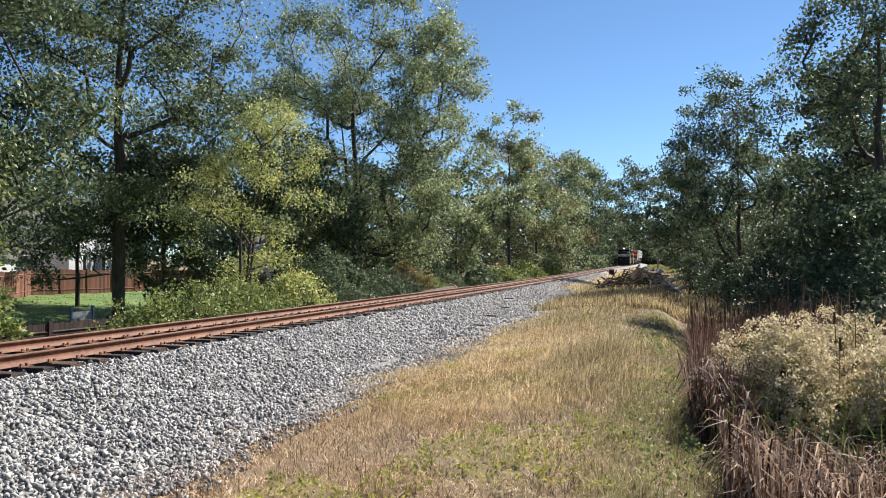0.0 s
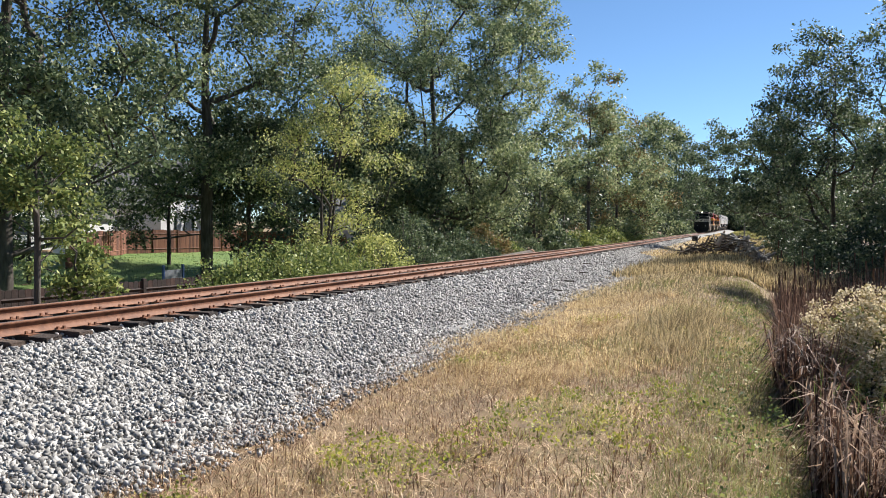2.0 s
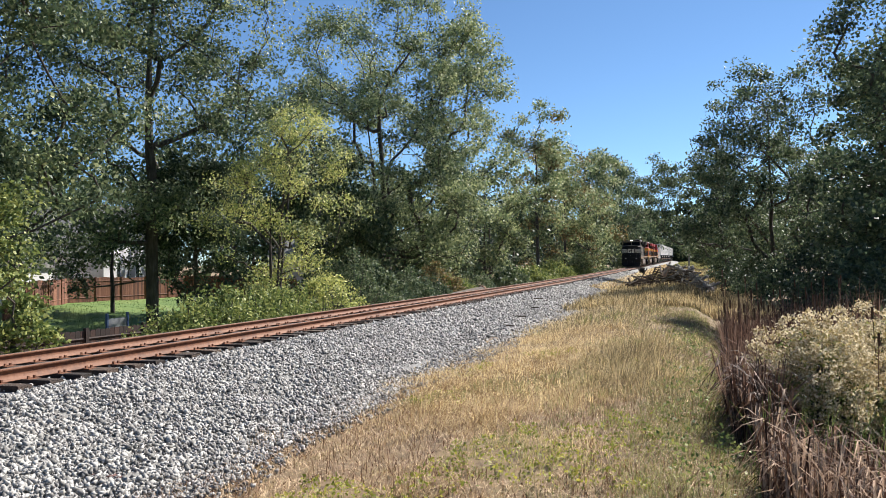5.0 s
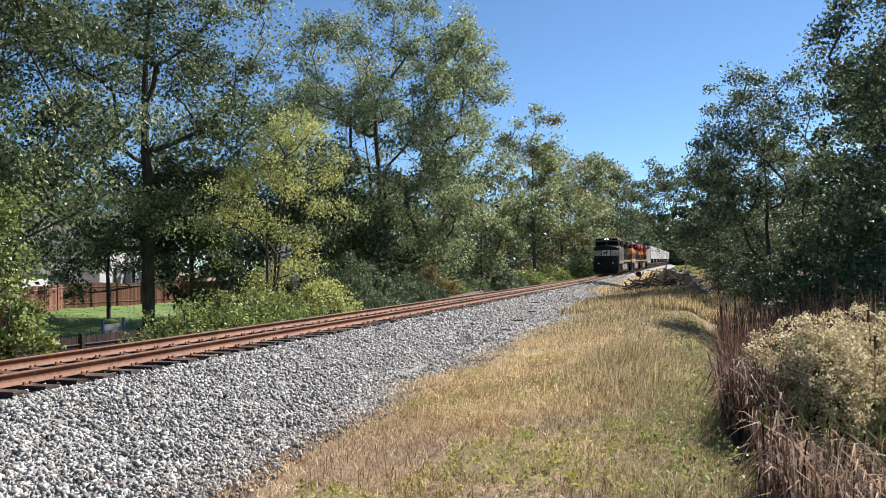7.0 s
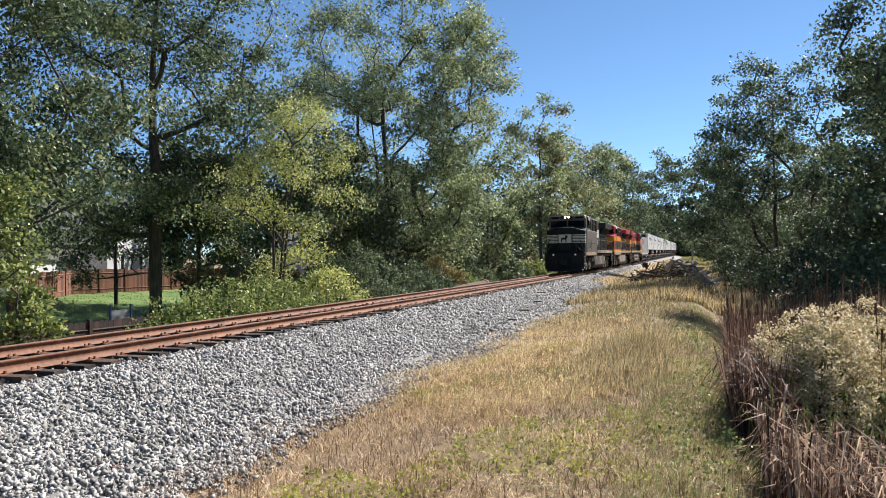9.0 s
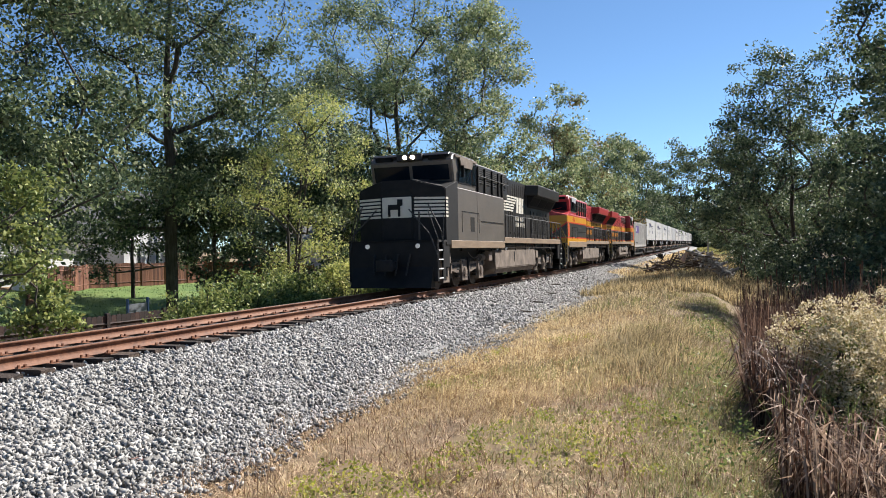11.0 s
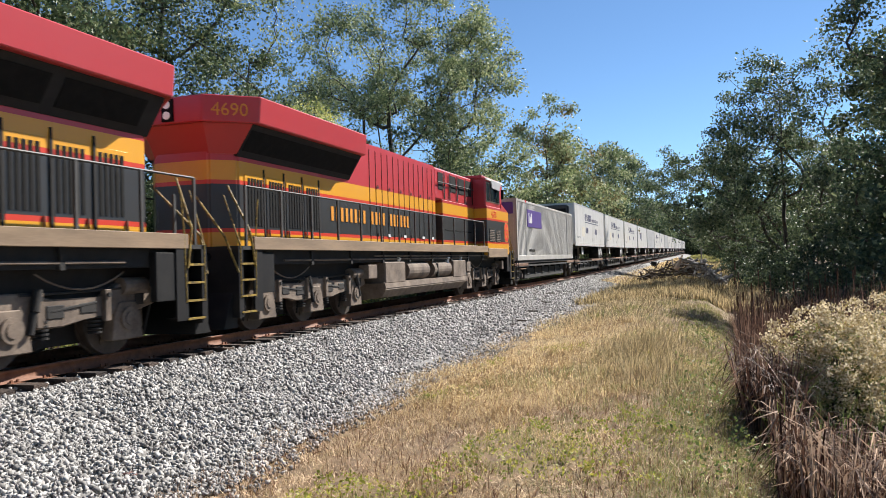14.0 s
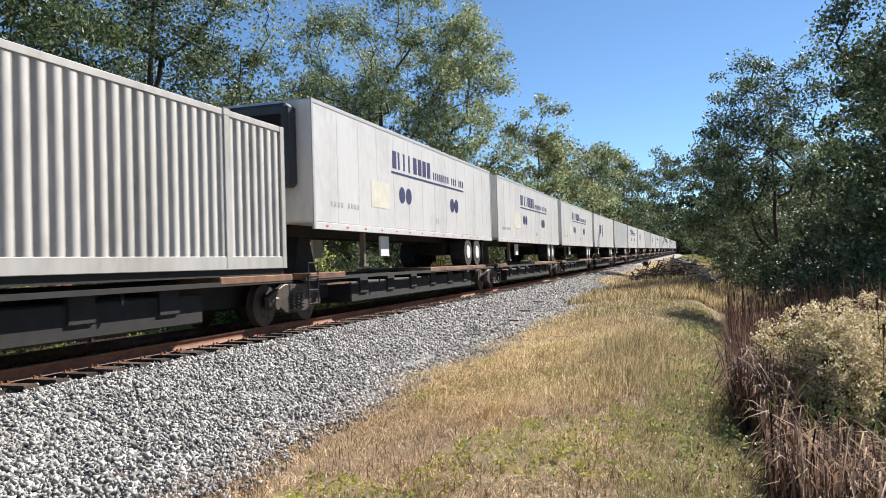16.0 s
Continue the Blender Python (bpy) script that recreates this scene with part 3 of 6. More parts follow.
M_GRILLE = mat("dark_louvre", [(0.006, 0.006, 0.006), (0.014, 0.013, 0.012)], 0.85, 6, spec=0.15)
M_TRAILER = mat("white_trailer_sheet", [(0.49, 0.48, 0.46), (0.60, 0.59, 0.57), (0.65, 0.64, 0.62)], 0.42, 0.7, fine=0.4, stretch=(1, 1, 0.4))
M_CONT = mat("weathered_grey_container", [(0.29, 0.275, 0.25), (0.39, 0.375, 0.345), (0.46, 0.445, 0.42)], 0.6, 0.8, fine=0.4, stretch=(1, 1, 0.3))
M_PURPLE = mat("purple_panel", [(0.065, 0.03, 0.19), (0.085, 0.04, 0.24)], 0.5, 3)
M_NAVY = mat("navy_lettering", [(0.02, 0.022, 0.085), (0.035, 0.038, 0.12)], 0.5, 5)
M_RUSTDECK = mat("rusty_deck_plate", [(0.07, 0.03, 0.018), (0.17, 0.08, 0.04), (0.26, 0.15, 0.08)], 0.85, 2, bump=0.3)
M_TYRE = mat("tyre_rubber", [(0.012, 0.012, 0.012), (0.03, 0.028, 0.026)], 0.9, 8)
M_REEFER = mat("black_cooling_unit", [(0.012, 0.012, 0.014), (0.03, 0.03, 0.032)], 0.45, 4)
M_GREYTR = mat("grey_trailer_sheet", [(0.34, 0.345, 0.35), (0.46, 0.46, 0.465)], 0.5, 0.7, fine=0.4)
spinning = []
movers = []


def text_mesh(words, size, depth=0.006):
    """The shape of a word as a mesh, from the built-in font, lying in the plane of y and z and read from +x."""
    cu = bpy.data.curves.new("text", "FONT")
    cu.body, cu.size, cu.extrude = words, size, depth / 2
    cu.resolution_u = 3
    ob = bpy.data.objects.new("text", cu)
    me = bpy.data.meshes.new_from_object(ob)
    bpy.data.objects.remove(ob)
    me.transform(Matrix(((0, 0, 1, 0), (1, 0, 0, 0), (0, 1, 0, 0), (0, 0, 0, 1))))
    return me


def bar_row(name, material, parent, x, y0, z, count, h, pitch, gaps=(), label=""):
    """Plain bars standing for lettering, each a piece of its own."""
    me = bpy.data.meshes.new(name)
    bm = boxes((-0.004, 0.006, 0, pitch * 0.5, 0, h))
    bm.to_mesh(me)
    bm.free()
    me.materials.append(material)
    for i in range(count):
        if i not in gaps:
            part(name, me, None, parent, label, m=pose(x, y0 + i * pitch, z))


def letter_bars(bm, x, y0, z, count, h, pitch, gaps=()):
    """Plain upright bars standing for lettering."""
    for i in range(count):
        if i not in gaps:
            y = y0 + i * pitch
            box(bm, x - 0.004, x + 0.006, y, y + pitch * 0.5, z, z + h)
    return bm


def wheelset(parent, y, r, name="wheelset"):
    bm = bmesh.new()
    rod(bm, (-1.0, 0, 0), (1.0, 0, 0), 0.085, sides=10)
    for s in (-1, 1):
        rod(bm, (s * 0.69, 0, 0), (s * 0.82, 0, 0), r, sides=28)
        rod(bm, (s * 0.675, 0, 0), (s * 0.70, 0, 0), r + 0.028, sides=28)
        rod(bm, (s * 0.82, 0, 0), (s * 0.845, 0, 0), r * 0.62, r * 0.5, sides=18)
        for k in range(4):
            a = k * math.pi / 2
            rod(bm, (s * 0.83, r * 0.72 * math.cos(a), r * 0.72 * math.sin(a)), (s * 0.838, r * 0.72 * math.cos(a), r * 0.72 * math.sin(a)), 0.05, sides=8)
    ob = part(name, bm, M_WHEEL, parent, "steel wheel pair with a dark axle", m=pose(0, y, r))
    spinning.append((ob, y, r))
    return ob


def loco_truck(parent, y0):
    """Three-axle locomotive truck whose first axle stands at y0."""
    ax = [y0, y0 + 2.05, y0 + 4.1]
    frame_out = [(y0 - 0.62, 0.72), (y0 - 0.55, 1.0), (y0 + 0.1, 1.06), (y0 + 0.5, 0.86), (y0 + 1.4, 0.86), (y0 + 1.75, 0.98), (y0 + 2.35, 0.98), (y0 + 2.7, 0.86), (y0 + 3.6, 0.86),
                 (y0 + 4.0, 1.06), (y0 + 4.65, 1.0), (y0 + 4.72, 0.72), (y0 + 4.3, 0.62), (y0 + 3.3, 0.60), (y0 + 2.9, 0.5), (y0 + 1.2, 0.5), (y0 + 0.8, 0.60), (y0 - 0.2, 0.62)]
    body = part("truck", boxes((-0.62, 0.62, y0 - 0.4, y0 + 4.5, 0.20, 0.90)), M_GRIME, parent, "three-axle truck under dust")
    for s in (-1, 1):
        part("side_frame", prism(frame_out, s * 0.98, s * 1.13, 0.02), M_TAUPE, body, "cast side frame caked in tan dust")
        for a in ax:
            bm = prism([(a - 0.33, 0.22), (a + 0.33, 0.22), (a + 0.26, 0.62), (a + 0.17, 0.78), (a - 0.17, 0.78), (a - 0.26, 0.62)], s * 0.96, s * 1.16, 0.015)
            rod(bm, (s * 1.15, a, 0.53), (s * 1.20, a, 0.53), 0.17, sides=16)
            rod(bm, (s * 1.19, a, 0.53), (s * 1.215, a, 0.53), 0.10, sides=12)
            part("journal_box", bm, M_TAUPE, body)
        for a, w, z0, z1 in ((y0 + 0.62, 0.30, 0.66, 0.80), (y0 + 1.22, 0.30, 0.62, 0.80), (y0 + 2.62, 0.30, 0.62, 0.80), (y0 + 3.2, 0.30, 0.66, 0.80), (y0 - 0.35, 0.2, 0.72, 0.9), (y0 + 4.28, 0.2, 0.72, 0.9)):
            # Black plates laid on the casting paint the shade inside its openings.
            part("pocket", boxes((s * 1.132 - 0.012, s * 1.132 + 0.012, a, a + w, z0, z1), bevel=0.01), M_GRIME, body, "black plate painting the dark of an opening in the casting")
        for a in (y0 + 0.42, y0 + 1.62, y0 + 2.47, y0 + 3.67):
            part("lug", boxes((s * 1.15 - 0.05, s * 1.15 + 0.05, a - 0.06, a + 0.06, 0.52, 0.98), bevel=0.012), M_TAUPE, body)
            part("bolt", rods([((s * 1.19, a, 0.9), (s * 1.225, a, 0.9))], 0.035, 8), M_GRIME, body)
        for a in (y0 - 0.12, y0 + 2.3):
            bm = rods([((s * 1.2, a, 0.45), (s * 1.17, a + 0.16, 1.02))], 0.045, 10)
            rod(bm, (s * 1.19, a + 0.08, 0.74), (s * 1.17, a + 0.16, 1.02), 0.062, sides=10)
            part("damper", bm, M_GRIME, body, "slanting oily damper")
        for a in ax:
            part("sand_pipe", rods([((s * 1.1, a + 0.62, 0.9), (s * 0.95, a + 0.56, 0.22))], 0.02), M_GRIME, body)
            part("brake_shoe", boxes((s * 0.82 - 0.09, s * 0.82 + 0.09, a + 0.54, a + 0.62, 0.35, 0.72), bevel=0.015), M_WHEEL, body)
        for a in (y0 + 0.55, y0 + 1.5, y0 + 2.6, y0 + 3.55):
            bm = bmesh.new()
            for k in range(5):
                rod(bm, (s * 1.05, a, 0.36 + k * 0.055), (s * 1.05, a, 0.385 + k * 0.055), 0.10, sides=12)
            part("spring", bm, M_GRIME, body)
        for a, b in ((y0 - 0.35, y0 + 0.25), (y0 + 4.0, y0 + 4.5)):
            part("brake_cylinder", rods([((s * 1.10, a, 1.01), (s * 1.10, b, 1.01))], 0.13, 14), M_TAUPE, body)
        bm = rods([((s * 1.12, y0 + 0.3, 1.0), (s * 1.12, y0 + 1.9, 0.95)), ((s * 1.12, y0 + 2.2, 0.95), (s * 1.12, y0 + 4.0, 0.98)), ((s * 1.12, y0 + 0.6, 0.7), (s * 1.14, y0 + 1.6, 0.78)), ((s * 1.13, y0 + 2.7, 0.72), (s * 1.13, y0 + 3.5, 0.8))], 0.022)
        part("brake_rod", bm, M_GRIME, body)
    for a in ax:
        wheelset(body, a, 0.53)


def rail_run(parent, x, ys, z0, z1, m=None, name="handrail"):
    for y in ys:
        part("rail_post", boxes((x - 0.02, x + 0.02, y - 0.025, y + 0.025, z0, z1)), m or M_HANDRAIL, parent)
    bm = bmesh.new()
    rod(bm, (x, ys[0], z1), (x, ys[-1], z1), 0.02)
    part(name, bm, m or M_HANDRAIL, parent)


def loco(name, label, scheme):
    kcs = scheme != "ns"
    L, HALF = 22.5, 1.5
    w0, d0 = (15.7, 17.75) if scheme == "kcs_rear" else (14.9, 16.0)
    P = M_KCS if kcs else M_NS
    UP = M_KCSRED if kcs else M_NS
    root = tagged(new(name), label, "locomotive", "cars of the train")
    part("frame", boxes((-1.35, 1.35, 0.75, L - 0.75, 1.28, 1.58), (-1.0, 1.0, 1.2, L - 1.2, 0.86, 1.3)), M_GRIME, root, "black underframe")
    # wide body: nose, cab and the machinery rooms behind it
    plan = [(-HALF, 2.55), (-HALF, 1.25), (-0.55, 0.85), (0.55, 0.85), (HALF, 1.25), (HALF, 2.55)]
    nose = bmesh.new()
    lo = [nose.verts.new((x, y, 1.45)) for x, y in plan]
    hi = [nose.verts.new((x, y, z)) for (x, y), z in zip(plan, (3.64, 3.30, 3.56, 3.56, 3.30, 3.64))]
    back = [nose.verts.new((x, 2.55, 3.72)) for x in (-0.55, 0.55)]
    nose.faces.new(lo)
    for i in range(5):
        nose.faces.new((lo[i], hi[i], hi[i + 1], lo[i + 1]))
    nose.faces.new((hi[0], hi[1], hi[2], back[0]))
    nose.faces.new((back[0], hi[2], hi[3], back[1]))
    nose.faces.new((back[1], hi[3], hi[4], hi[5]))
    nose.faces.new((lo[0], lo[5], hi[5], back[1], back[0], hi[0]))
    bmesh.ops.recalc_face_normals(nose, faces=nose.faces)
    bmesh.ops.bevel(nose, geom=list(nose.edges), offset=0.03, segments=2, affect="EDGES")
    part("nose", nose, P if kcs else M_NSLOW, root, "wedge-shaped nose before the cab")

    def cheek(side, t, z):
        """A point on the slanted cheek of the nose: t from its outer corner to its middle panel."""
        return (side * (HALF - 0.95 * t), 1.25 - 0.40 * t, z)
    if kcs:
        for s in (-1, 1):
            n = (s * 0.388, -0.922, 0)
            part("chevron", decal(bmesh.new(), [cheek(s, 0.03, 2.90), cheek(s, 1, 2.90), cheek(s, 1, 2.20)], n), M_YELPAINT, root, "yellow chevron on the nose")
            part("chevron_edge", decal(bmesh.new(), [cheek(s, 0.03, 2.90), cheek(s, 0.03, 2.80), cheek(s, 1, 2.10), cheek(s, 1, 2.20)], n), M_REDSIGN, root, "thin red edge of the chevron")
        part("nose_door", boxes((-0.5, 0.5, 0.822, 0.86, 2.10, 3.26), bevel=0.006), M_YELPAINT, root, "yellow nose door")
    else:
        part("nose_door", boxes((-0.5, 0.5, 0.83, 0.86, 1.66, 3.26), bevel=0.006), M_NSLOW, root)
    part("cab_side", boxes((-HALF, HALF, 2.5, 4.8, 1.45, 3.40), bevel=0.03), P if kcs else M_NSGLARE, root)
    part("lower_body", boxes((-0.98, HALF, 4.78, 8.68, 1.46, 3.395), bevel=0.03), P if kcs else M_NSGLARE, root, "painted lower body with a wide stripe" if kcs else "")
    cabm = prism([(2.32, 3.36), (2.05, 4.30), (2.30, 4.50), (4.78, 4.52), (4.78, 3.36)], -HALF + 0.03, HALF - 0.03, 0.05)
    cab_ob = part("cab", cabm, UP if kcs else M_NSGLARE, root)
    part("cab_roof", prism([(2.02, 4.46), (2.2, 4.56), (4.9, 4.58), (4.9, 4.46)], -1.36, 1.36, 0.02), UP if not kcs else M_KCSRED, root)
    for s in (-1, 1):
        # Pale material paints the sunlight along the edge of the cab roof.
        part("roof_edge", boxes((s * HALF - 0.04, s * HALF + 0.012, 2.3, 4.85, 4.40, 4.47)), M_WHITE if kcs else M_TAUPE, root, "drip rail with sunlight painted as a pale colour")
    # windscreens lean with the cab front
    for x0, x1 in ((-1.33, -0.06), (0.06, 1.33)):
        bm = prism([(2.225, 3.66), (2.085, 4.14), (2.065, 4.13), (2.205, 3.65)], x0, x1)
        part("windscreen", bm, M_GLASS, cab_ob, "dark windscreen")
    bm = boxes((-0.45, 0.45, 1.93, 2.2, 4.30, 4.52), bevel=0.02)
    part("headlight_box", bm, UP, cab_ob)
    for x in (-0.14, 0.14):
        bm = bmesh.new()
        rod(bm, (x, 1.90, 4.41), (x, 1.95, 4.41), 0.07, sides=16)
        part("headlight", bm, M_LAMP if scheme == "ns" else M_GLASS, cab_ob, "lit round headlight" if scheme == "ns" else "unlit round headlight")
    for x in (-0.95, 0.95):
        bm = boxes((x - 0.3, x + 0.3, 2.03, 2.10, 4.31, 4.44))
        part("number_board", bm, M_GRILLE, cab_ob)
    for s in (-1, 1):
        x = s * (HALF - 0.03)
        for y0, y1 in ((2.72, 3.55), (3.60, 4.12), (4.30, 4.66)):
            fr = boxes((x - 0.02, x + 0.02, y0 - 0.05, y1 + 0.05, 3.55, 4.35), bevel=0.01)
            w = part("cab_window", fr, M_TAUPE if kcs else M_NSLOW, cab_ob, "side window in a metal frame")
            part("pane", boxes((x - 0.03, x + 0.03, y0, y1, 3.60, 4.30)), M_GLASS, w)
        part("sunshade", prism([(2.62, 4.42), (4.2, 4.42), (4.05, 4.12), (2.85, 4.10)], x + s * 0.05, x + s * 0.09), M_GREYTR if kcs else M_TAUPE, cab_ob, "pale window shade")
    # machinery room, a little narrower, with louvred openings
    up = part("machinery_room", boxes((-0.96, HALF - 0.04, 4.82, 9.4, 3.36, 4.44), bevel=0.05), UP, root)
    for s in (-1, 1):
        x = HALF - 0.04 if s > 0 else -0.96
        for y0, y1 in ((5.1, 5.75), (6.05, 6.75), (7.1, 7.7), (8.55, 9.05)):
            g = part("louvre", boxes((x - 0.02, x + 0.012, y0, y1, 3.72, 4.30), bevel=0.004), M_GRILLE, up, "dark air grille")
            bm = bmesh.new()
            for k in range(7):
                box(bm, x - 0.01, x + 0.018 * s + 0.005, y0 + 0.03, y1 - 0.03, 3.76 + k * 0.075, 3.785 + k * 0.075)
            part("slat", bm, M_HANDRAIL, g)
        for y in (5.0, 5.9, 6.95, 7.85, 8.45):
            part("grab_post", boxes((x - 0.03, x + s * 0.05 + 0.01, y - 0.05, y + 0.05, 3.42, 4.33)), M_GRILLE, up)
        bm = bmesh.new()
        rod(bm, (x + s * 0.07, 4.9, 4.0), (x + s * 0.07, 9.3, 3.95), 0.018)
        part("grab_rail", bm, M_HANDRAIL, up)
        # doors and seams on the lower body
        x = s * HALF if s > 0 else -0.98
        bm = boxes((x - 0.012, x + 0.012, 2.95, 2.965, 1.9, 2.62), (x - 0.012, x + 0.012, 4.98, 4.995, 1.9, 2.62), (x - 0.012, x + 0.014, 2.95, 4.995, 2.60, 2.625), (x - 0.012, x + 0.02, 5.3, 8.5, 2.33, 2.36))
        part("door_seam", bm, M_GRILLE, root)
        part("louvre", boxes((x - 0.01, x + 0.012, 3.95, 4.4, 1.95, 2.45)), M_GRILLE, root, "dark air grille")
        x = s * HALF
        if s < 0:
            for y0, y1 in ((2.75, 3.45), (3.7, 4.5)):
                g = part("louvre", boxes((x - 0.012, x + 0.01, y0, y1, 1.98, 2.5)), M_GRILLE, root, "wide dark air grille")
                for k in range(7):
                    part("slat", boxes((x - 0.02, x, y0 + 0.02, y1 - 0.02, 2.01 + k * 0.068, 2.035 + k * 0.068)), M_TAUPE, g)
        part("skirt", boxes((x - 0.05, x + 0.012, 1.75, 8.68 if s > 0 else 4.8, 1.36, 1.72 if kcs else 1.62), bevel=0.01), M_SILL, root, "dusty side skirt")
    # long hood with doors
    hood = part("hood", plan_prism([(-0.98, 9.4), (0.98, 9.4), (0.98, 20.95), (0.6, 21.35), (-0.6, 21.35), (-0.98, 20.95)], 1.6, 4.46, 0.04), P, root, "long hood of tall access doors")
    for s in (-1, 1):
        x = s * 0.985
        bm = bmesh.new()
        for k in range(13):
            box(bm, x - 0.006, x + 0.006, 9.75 + k * 0.42, 9.765 + k * 0.42, 1.72, 4.30)
        part("door_seam", bm, M_GRILLE, hood)
        for k in range(6):
            for z in (2.0, 3.3):
                part("latch", boxes((x - 0.01, x + s * 0.02 + 0.005, 9.98 + k * 0.85, 10.06 + k * 0.85, z, z + 0.08)), M_GRIME, hood)
        for k in range(int((20.95 - d0) / 0.78)):
            y = d0 + k * 0.78
            d = part("radiator_door", boxes((x - 0.01, x + 0.012, y, y + 0.66, 1.78, 3.05), bevel=0.005), P, hood)
            bm = bmesh.new()
            for j in range(5):
                box(bm, min(x, x + s * 0.022), max(x, x + s * 0.022), y + 0.05 + j * 0.11, y + 0.11 + j * 0.11, 2.05, 2.98)
            part("slat", bm, M_GRILLE, d)
            part("door_frame", boxes((x - 0.012, x + 0.02 * s, y - 0.05, y - 0.015, 1.74, 3.2)) if s > 0 else boxes((x - 0.02, x + 0.012, y - 0.05, y - 0.015, 1.74, 3.2)), M_GRIME, d)
            part("door_handle", rods([((x + s * 0.03, y + 0.6, 1.85), (x + s * 0.03, y + 0.6, 2.0))], 0.014), M_TAUPE, d)
    rad = plan_prism([(-1.0, w0), (1.0, w0), (1.55, w0 + 0.45), (1.55, 21.0), (0.75, 21.7), (-0.75, 21.7), (-1.55, 21.0), (-1.55, w0 + 0.45)], 3.94, 4.44)
    for v in rad.verts:
        if v.co.z < 4.2:
            v.co.x *= 0.97
    bmesh.ops.bevel(rad, geom=list(rad.edges), offset=0.02, segments=1, affect="EDGES")
    part("radiator_wing", rad, UP, root, "broad overhanging radiator housing")
    for s in (-1, 1):
        bm = prism([(w0 + 0.4, 3.36), (w0 + 0.4, 4.0), (21.0, 4.0), (21.0, 3.36)], s * 0.9, s * 1.0)
        for v in bm.verts:
            if v.co.z > 3.9 and abs(v.co.x) > 0.95:
                v.co.x = s * 1.4
        # Black covers both the dark screen and the painted shade under the wing.
        part("radiator_underside", bm, M_GRIME, root, "screened underside of the overhang, with its shade painted black")
        for k in range(3):
            y = w0 + 0.5 + k * (20.4 - w0) / 3
            m = Matrix.Translation((s * 1.18, y + 0.8, 3.66)) @ pose(0, 0, 0, 0, s * 32, 0)
            part("radiator_grille", boxes((-0.02, 0.02, -0.8, 0.8, -0.22, 0.22)), M_GRILLE, root, "dark screen under the overhang", m=m)
    under = plan_prism([(0.98, 20.9), (1.38, 21.0), (0.68, 21.6), (-0.68, 21.6), (-1.38, 21.0), (-0.98, 20.9)], 3.40, 3.96)
    for v in under.verts:
        if v.co.z < 3.6:
            v.co.x *= 0.72 if abs(v.co.x) > 1.2 else 0.9
            v.co.y = min(v.co.y, 21.33)
    part("end_cowl", under, UP, root, "painted cowl below the radiator's end")
    marker = part("marker_light", boxes((-0.13, 0.13, 21.68, 21.74, 3.98, 4.40), bevel=0.015), M_GRILLE, root, "dark twin marker light")
    for z in (4.09, 4.29):
        part("lens", rods([((0, 21.72, z), (0, 21.755, z))], 0.075, 14), M_LENS, marker)
    if kcs:
        for s in (-1, 1):
            num = text_mesh("4796" if scheme == "kcs" else "4690", 0.34)
            num.materials.append(M_ORANGE)
            turn = 48.8 if s > 0 else 131.2
            a = (1.44, 21.10, 4.06) if s > 0 else (-0.863, 21.60, 4.06)
            part("road_number", num, None, root, "orange road number", m=pose(*a, 0, 0, turn))
    for hatch in ((-0.5, 0.5, 10.2, 12.0, 4.44, 4.52), (-0.4, 0.4, 12.5, 13.6, 4.44, 4.56), (-0.9, 0.9, 15.4, 17.9, 4.41, 4.47), (-0.9, 0.9, 18.4, 20.9, 4.41, 4.47)):
        part("roof_hatch", boxes(hatch, bevel=0.015), M_GRIME, root)
    bm = bmesh.new()
    rod(bm, (0.2, 8.0, 4.42), (0.2, 8.0, 4.62), 0.09)
    for k in range(3):
        rod(bm, (0.1 + k * 0.14, 7.5, 4.56), (0.1 + k * 0.14, 8.1, 4.60), 0.05, 0.08)
    part("horn", bm, M_GRIME, root)
    # walkways, sills, rails
    for s in (-1, 1):
        y8 = 8.68 if s > 0 else 4.8
        part("walkway", boxes((s * 1.5 - 0.52 * (s > 0), s * 1.5 + 0.52 * (s < 0), y8, 21.1, 1.58, 1.63)), M_GRIME, root)
        part("sill", boxes((s * 1.5 - 0.03, s * 1.5 + 0.012, y8, 21.3, 1.56, 1.80), bevel=0.008), M_SILL, root, "tan dusty side sill")
        rail_run(root, s * 1.48, [(9.0 if s > 0 else 5.25) + 1.25 * k for k in range(11 if s > 0 else 14)], 1.62, 2.72)
        # fuel tank
        tt = 0.74 if scheme == "kcs_rear" else 1.28
        tank = bmesh.new()
        sec = [(0.02, tt), (1.40, tt), (1.43, 0.56), (1.26, 0.33), (0.02, 0.2)]
        e0 = [tank.verts.new((s * x, 7.45 + (0.28 if z < 0.4 else 0), z)) for x, z in sec]
        e1 = [tank.verts.new((s * x, 14.95 - (0.1 if z < 0.4 else 0), z)) for x, z in sec]
        tank.faces.new(e0)
        tank.faces.new(e1[::-1])
        for k in range(5):
            tank.faces.new((e0[k], e1[k], e1[(k + 1) % 5], e0[(k + 1) % 5]))
        bmesh.ops.recalc_face_normals(tank, faces=tank.faces)
        bmesh.ops.bevel(tank, geom=list(tank.edges), offset=0.025, segments=2, affect="EDGES")
        t = part("fuel_tank", tank, M_TAUPE, root, "dust-coated fuel tank with sloping sides")
        for y in (8.0, 9.4, 13.8):
            part("filler_cap", rods([((s * 1.3, y, 1.2), (s * 1.36, y, 1.40))], 0.07, 10), M_WHITE, t)
        part("sight_gauge", boxes((s * 1.40 - 0.03, s * 1.40 + 0.03, 10.6, 10.68, 0.78, 1.2)), M_GRILLE, t)
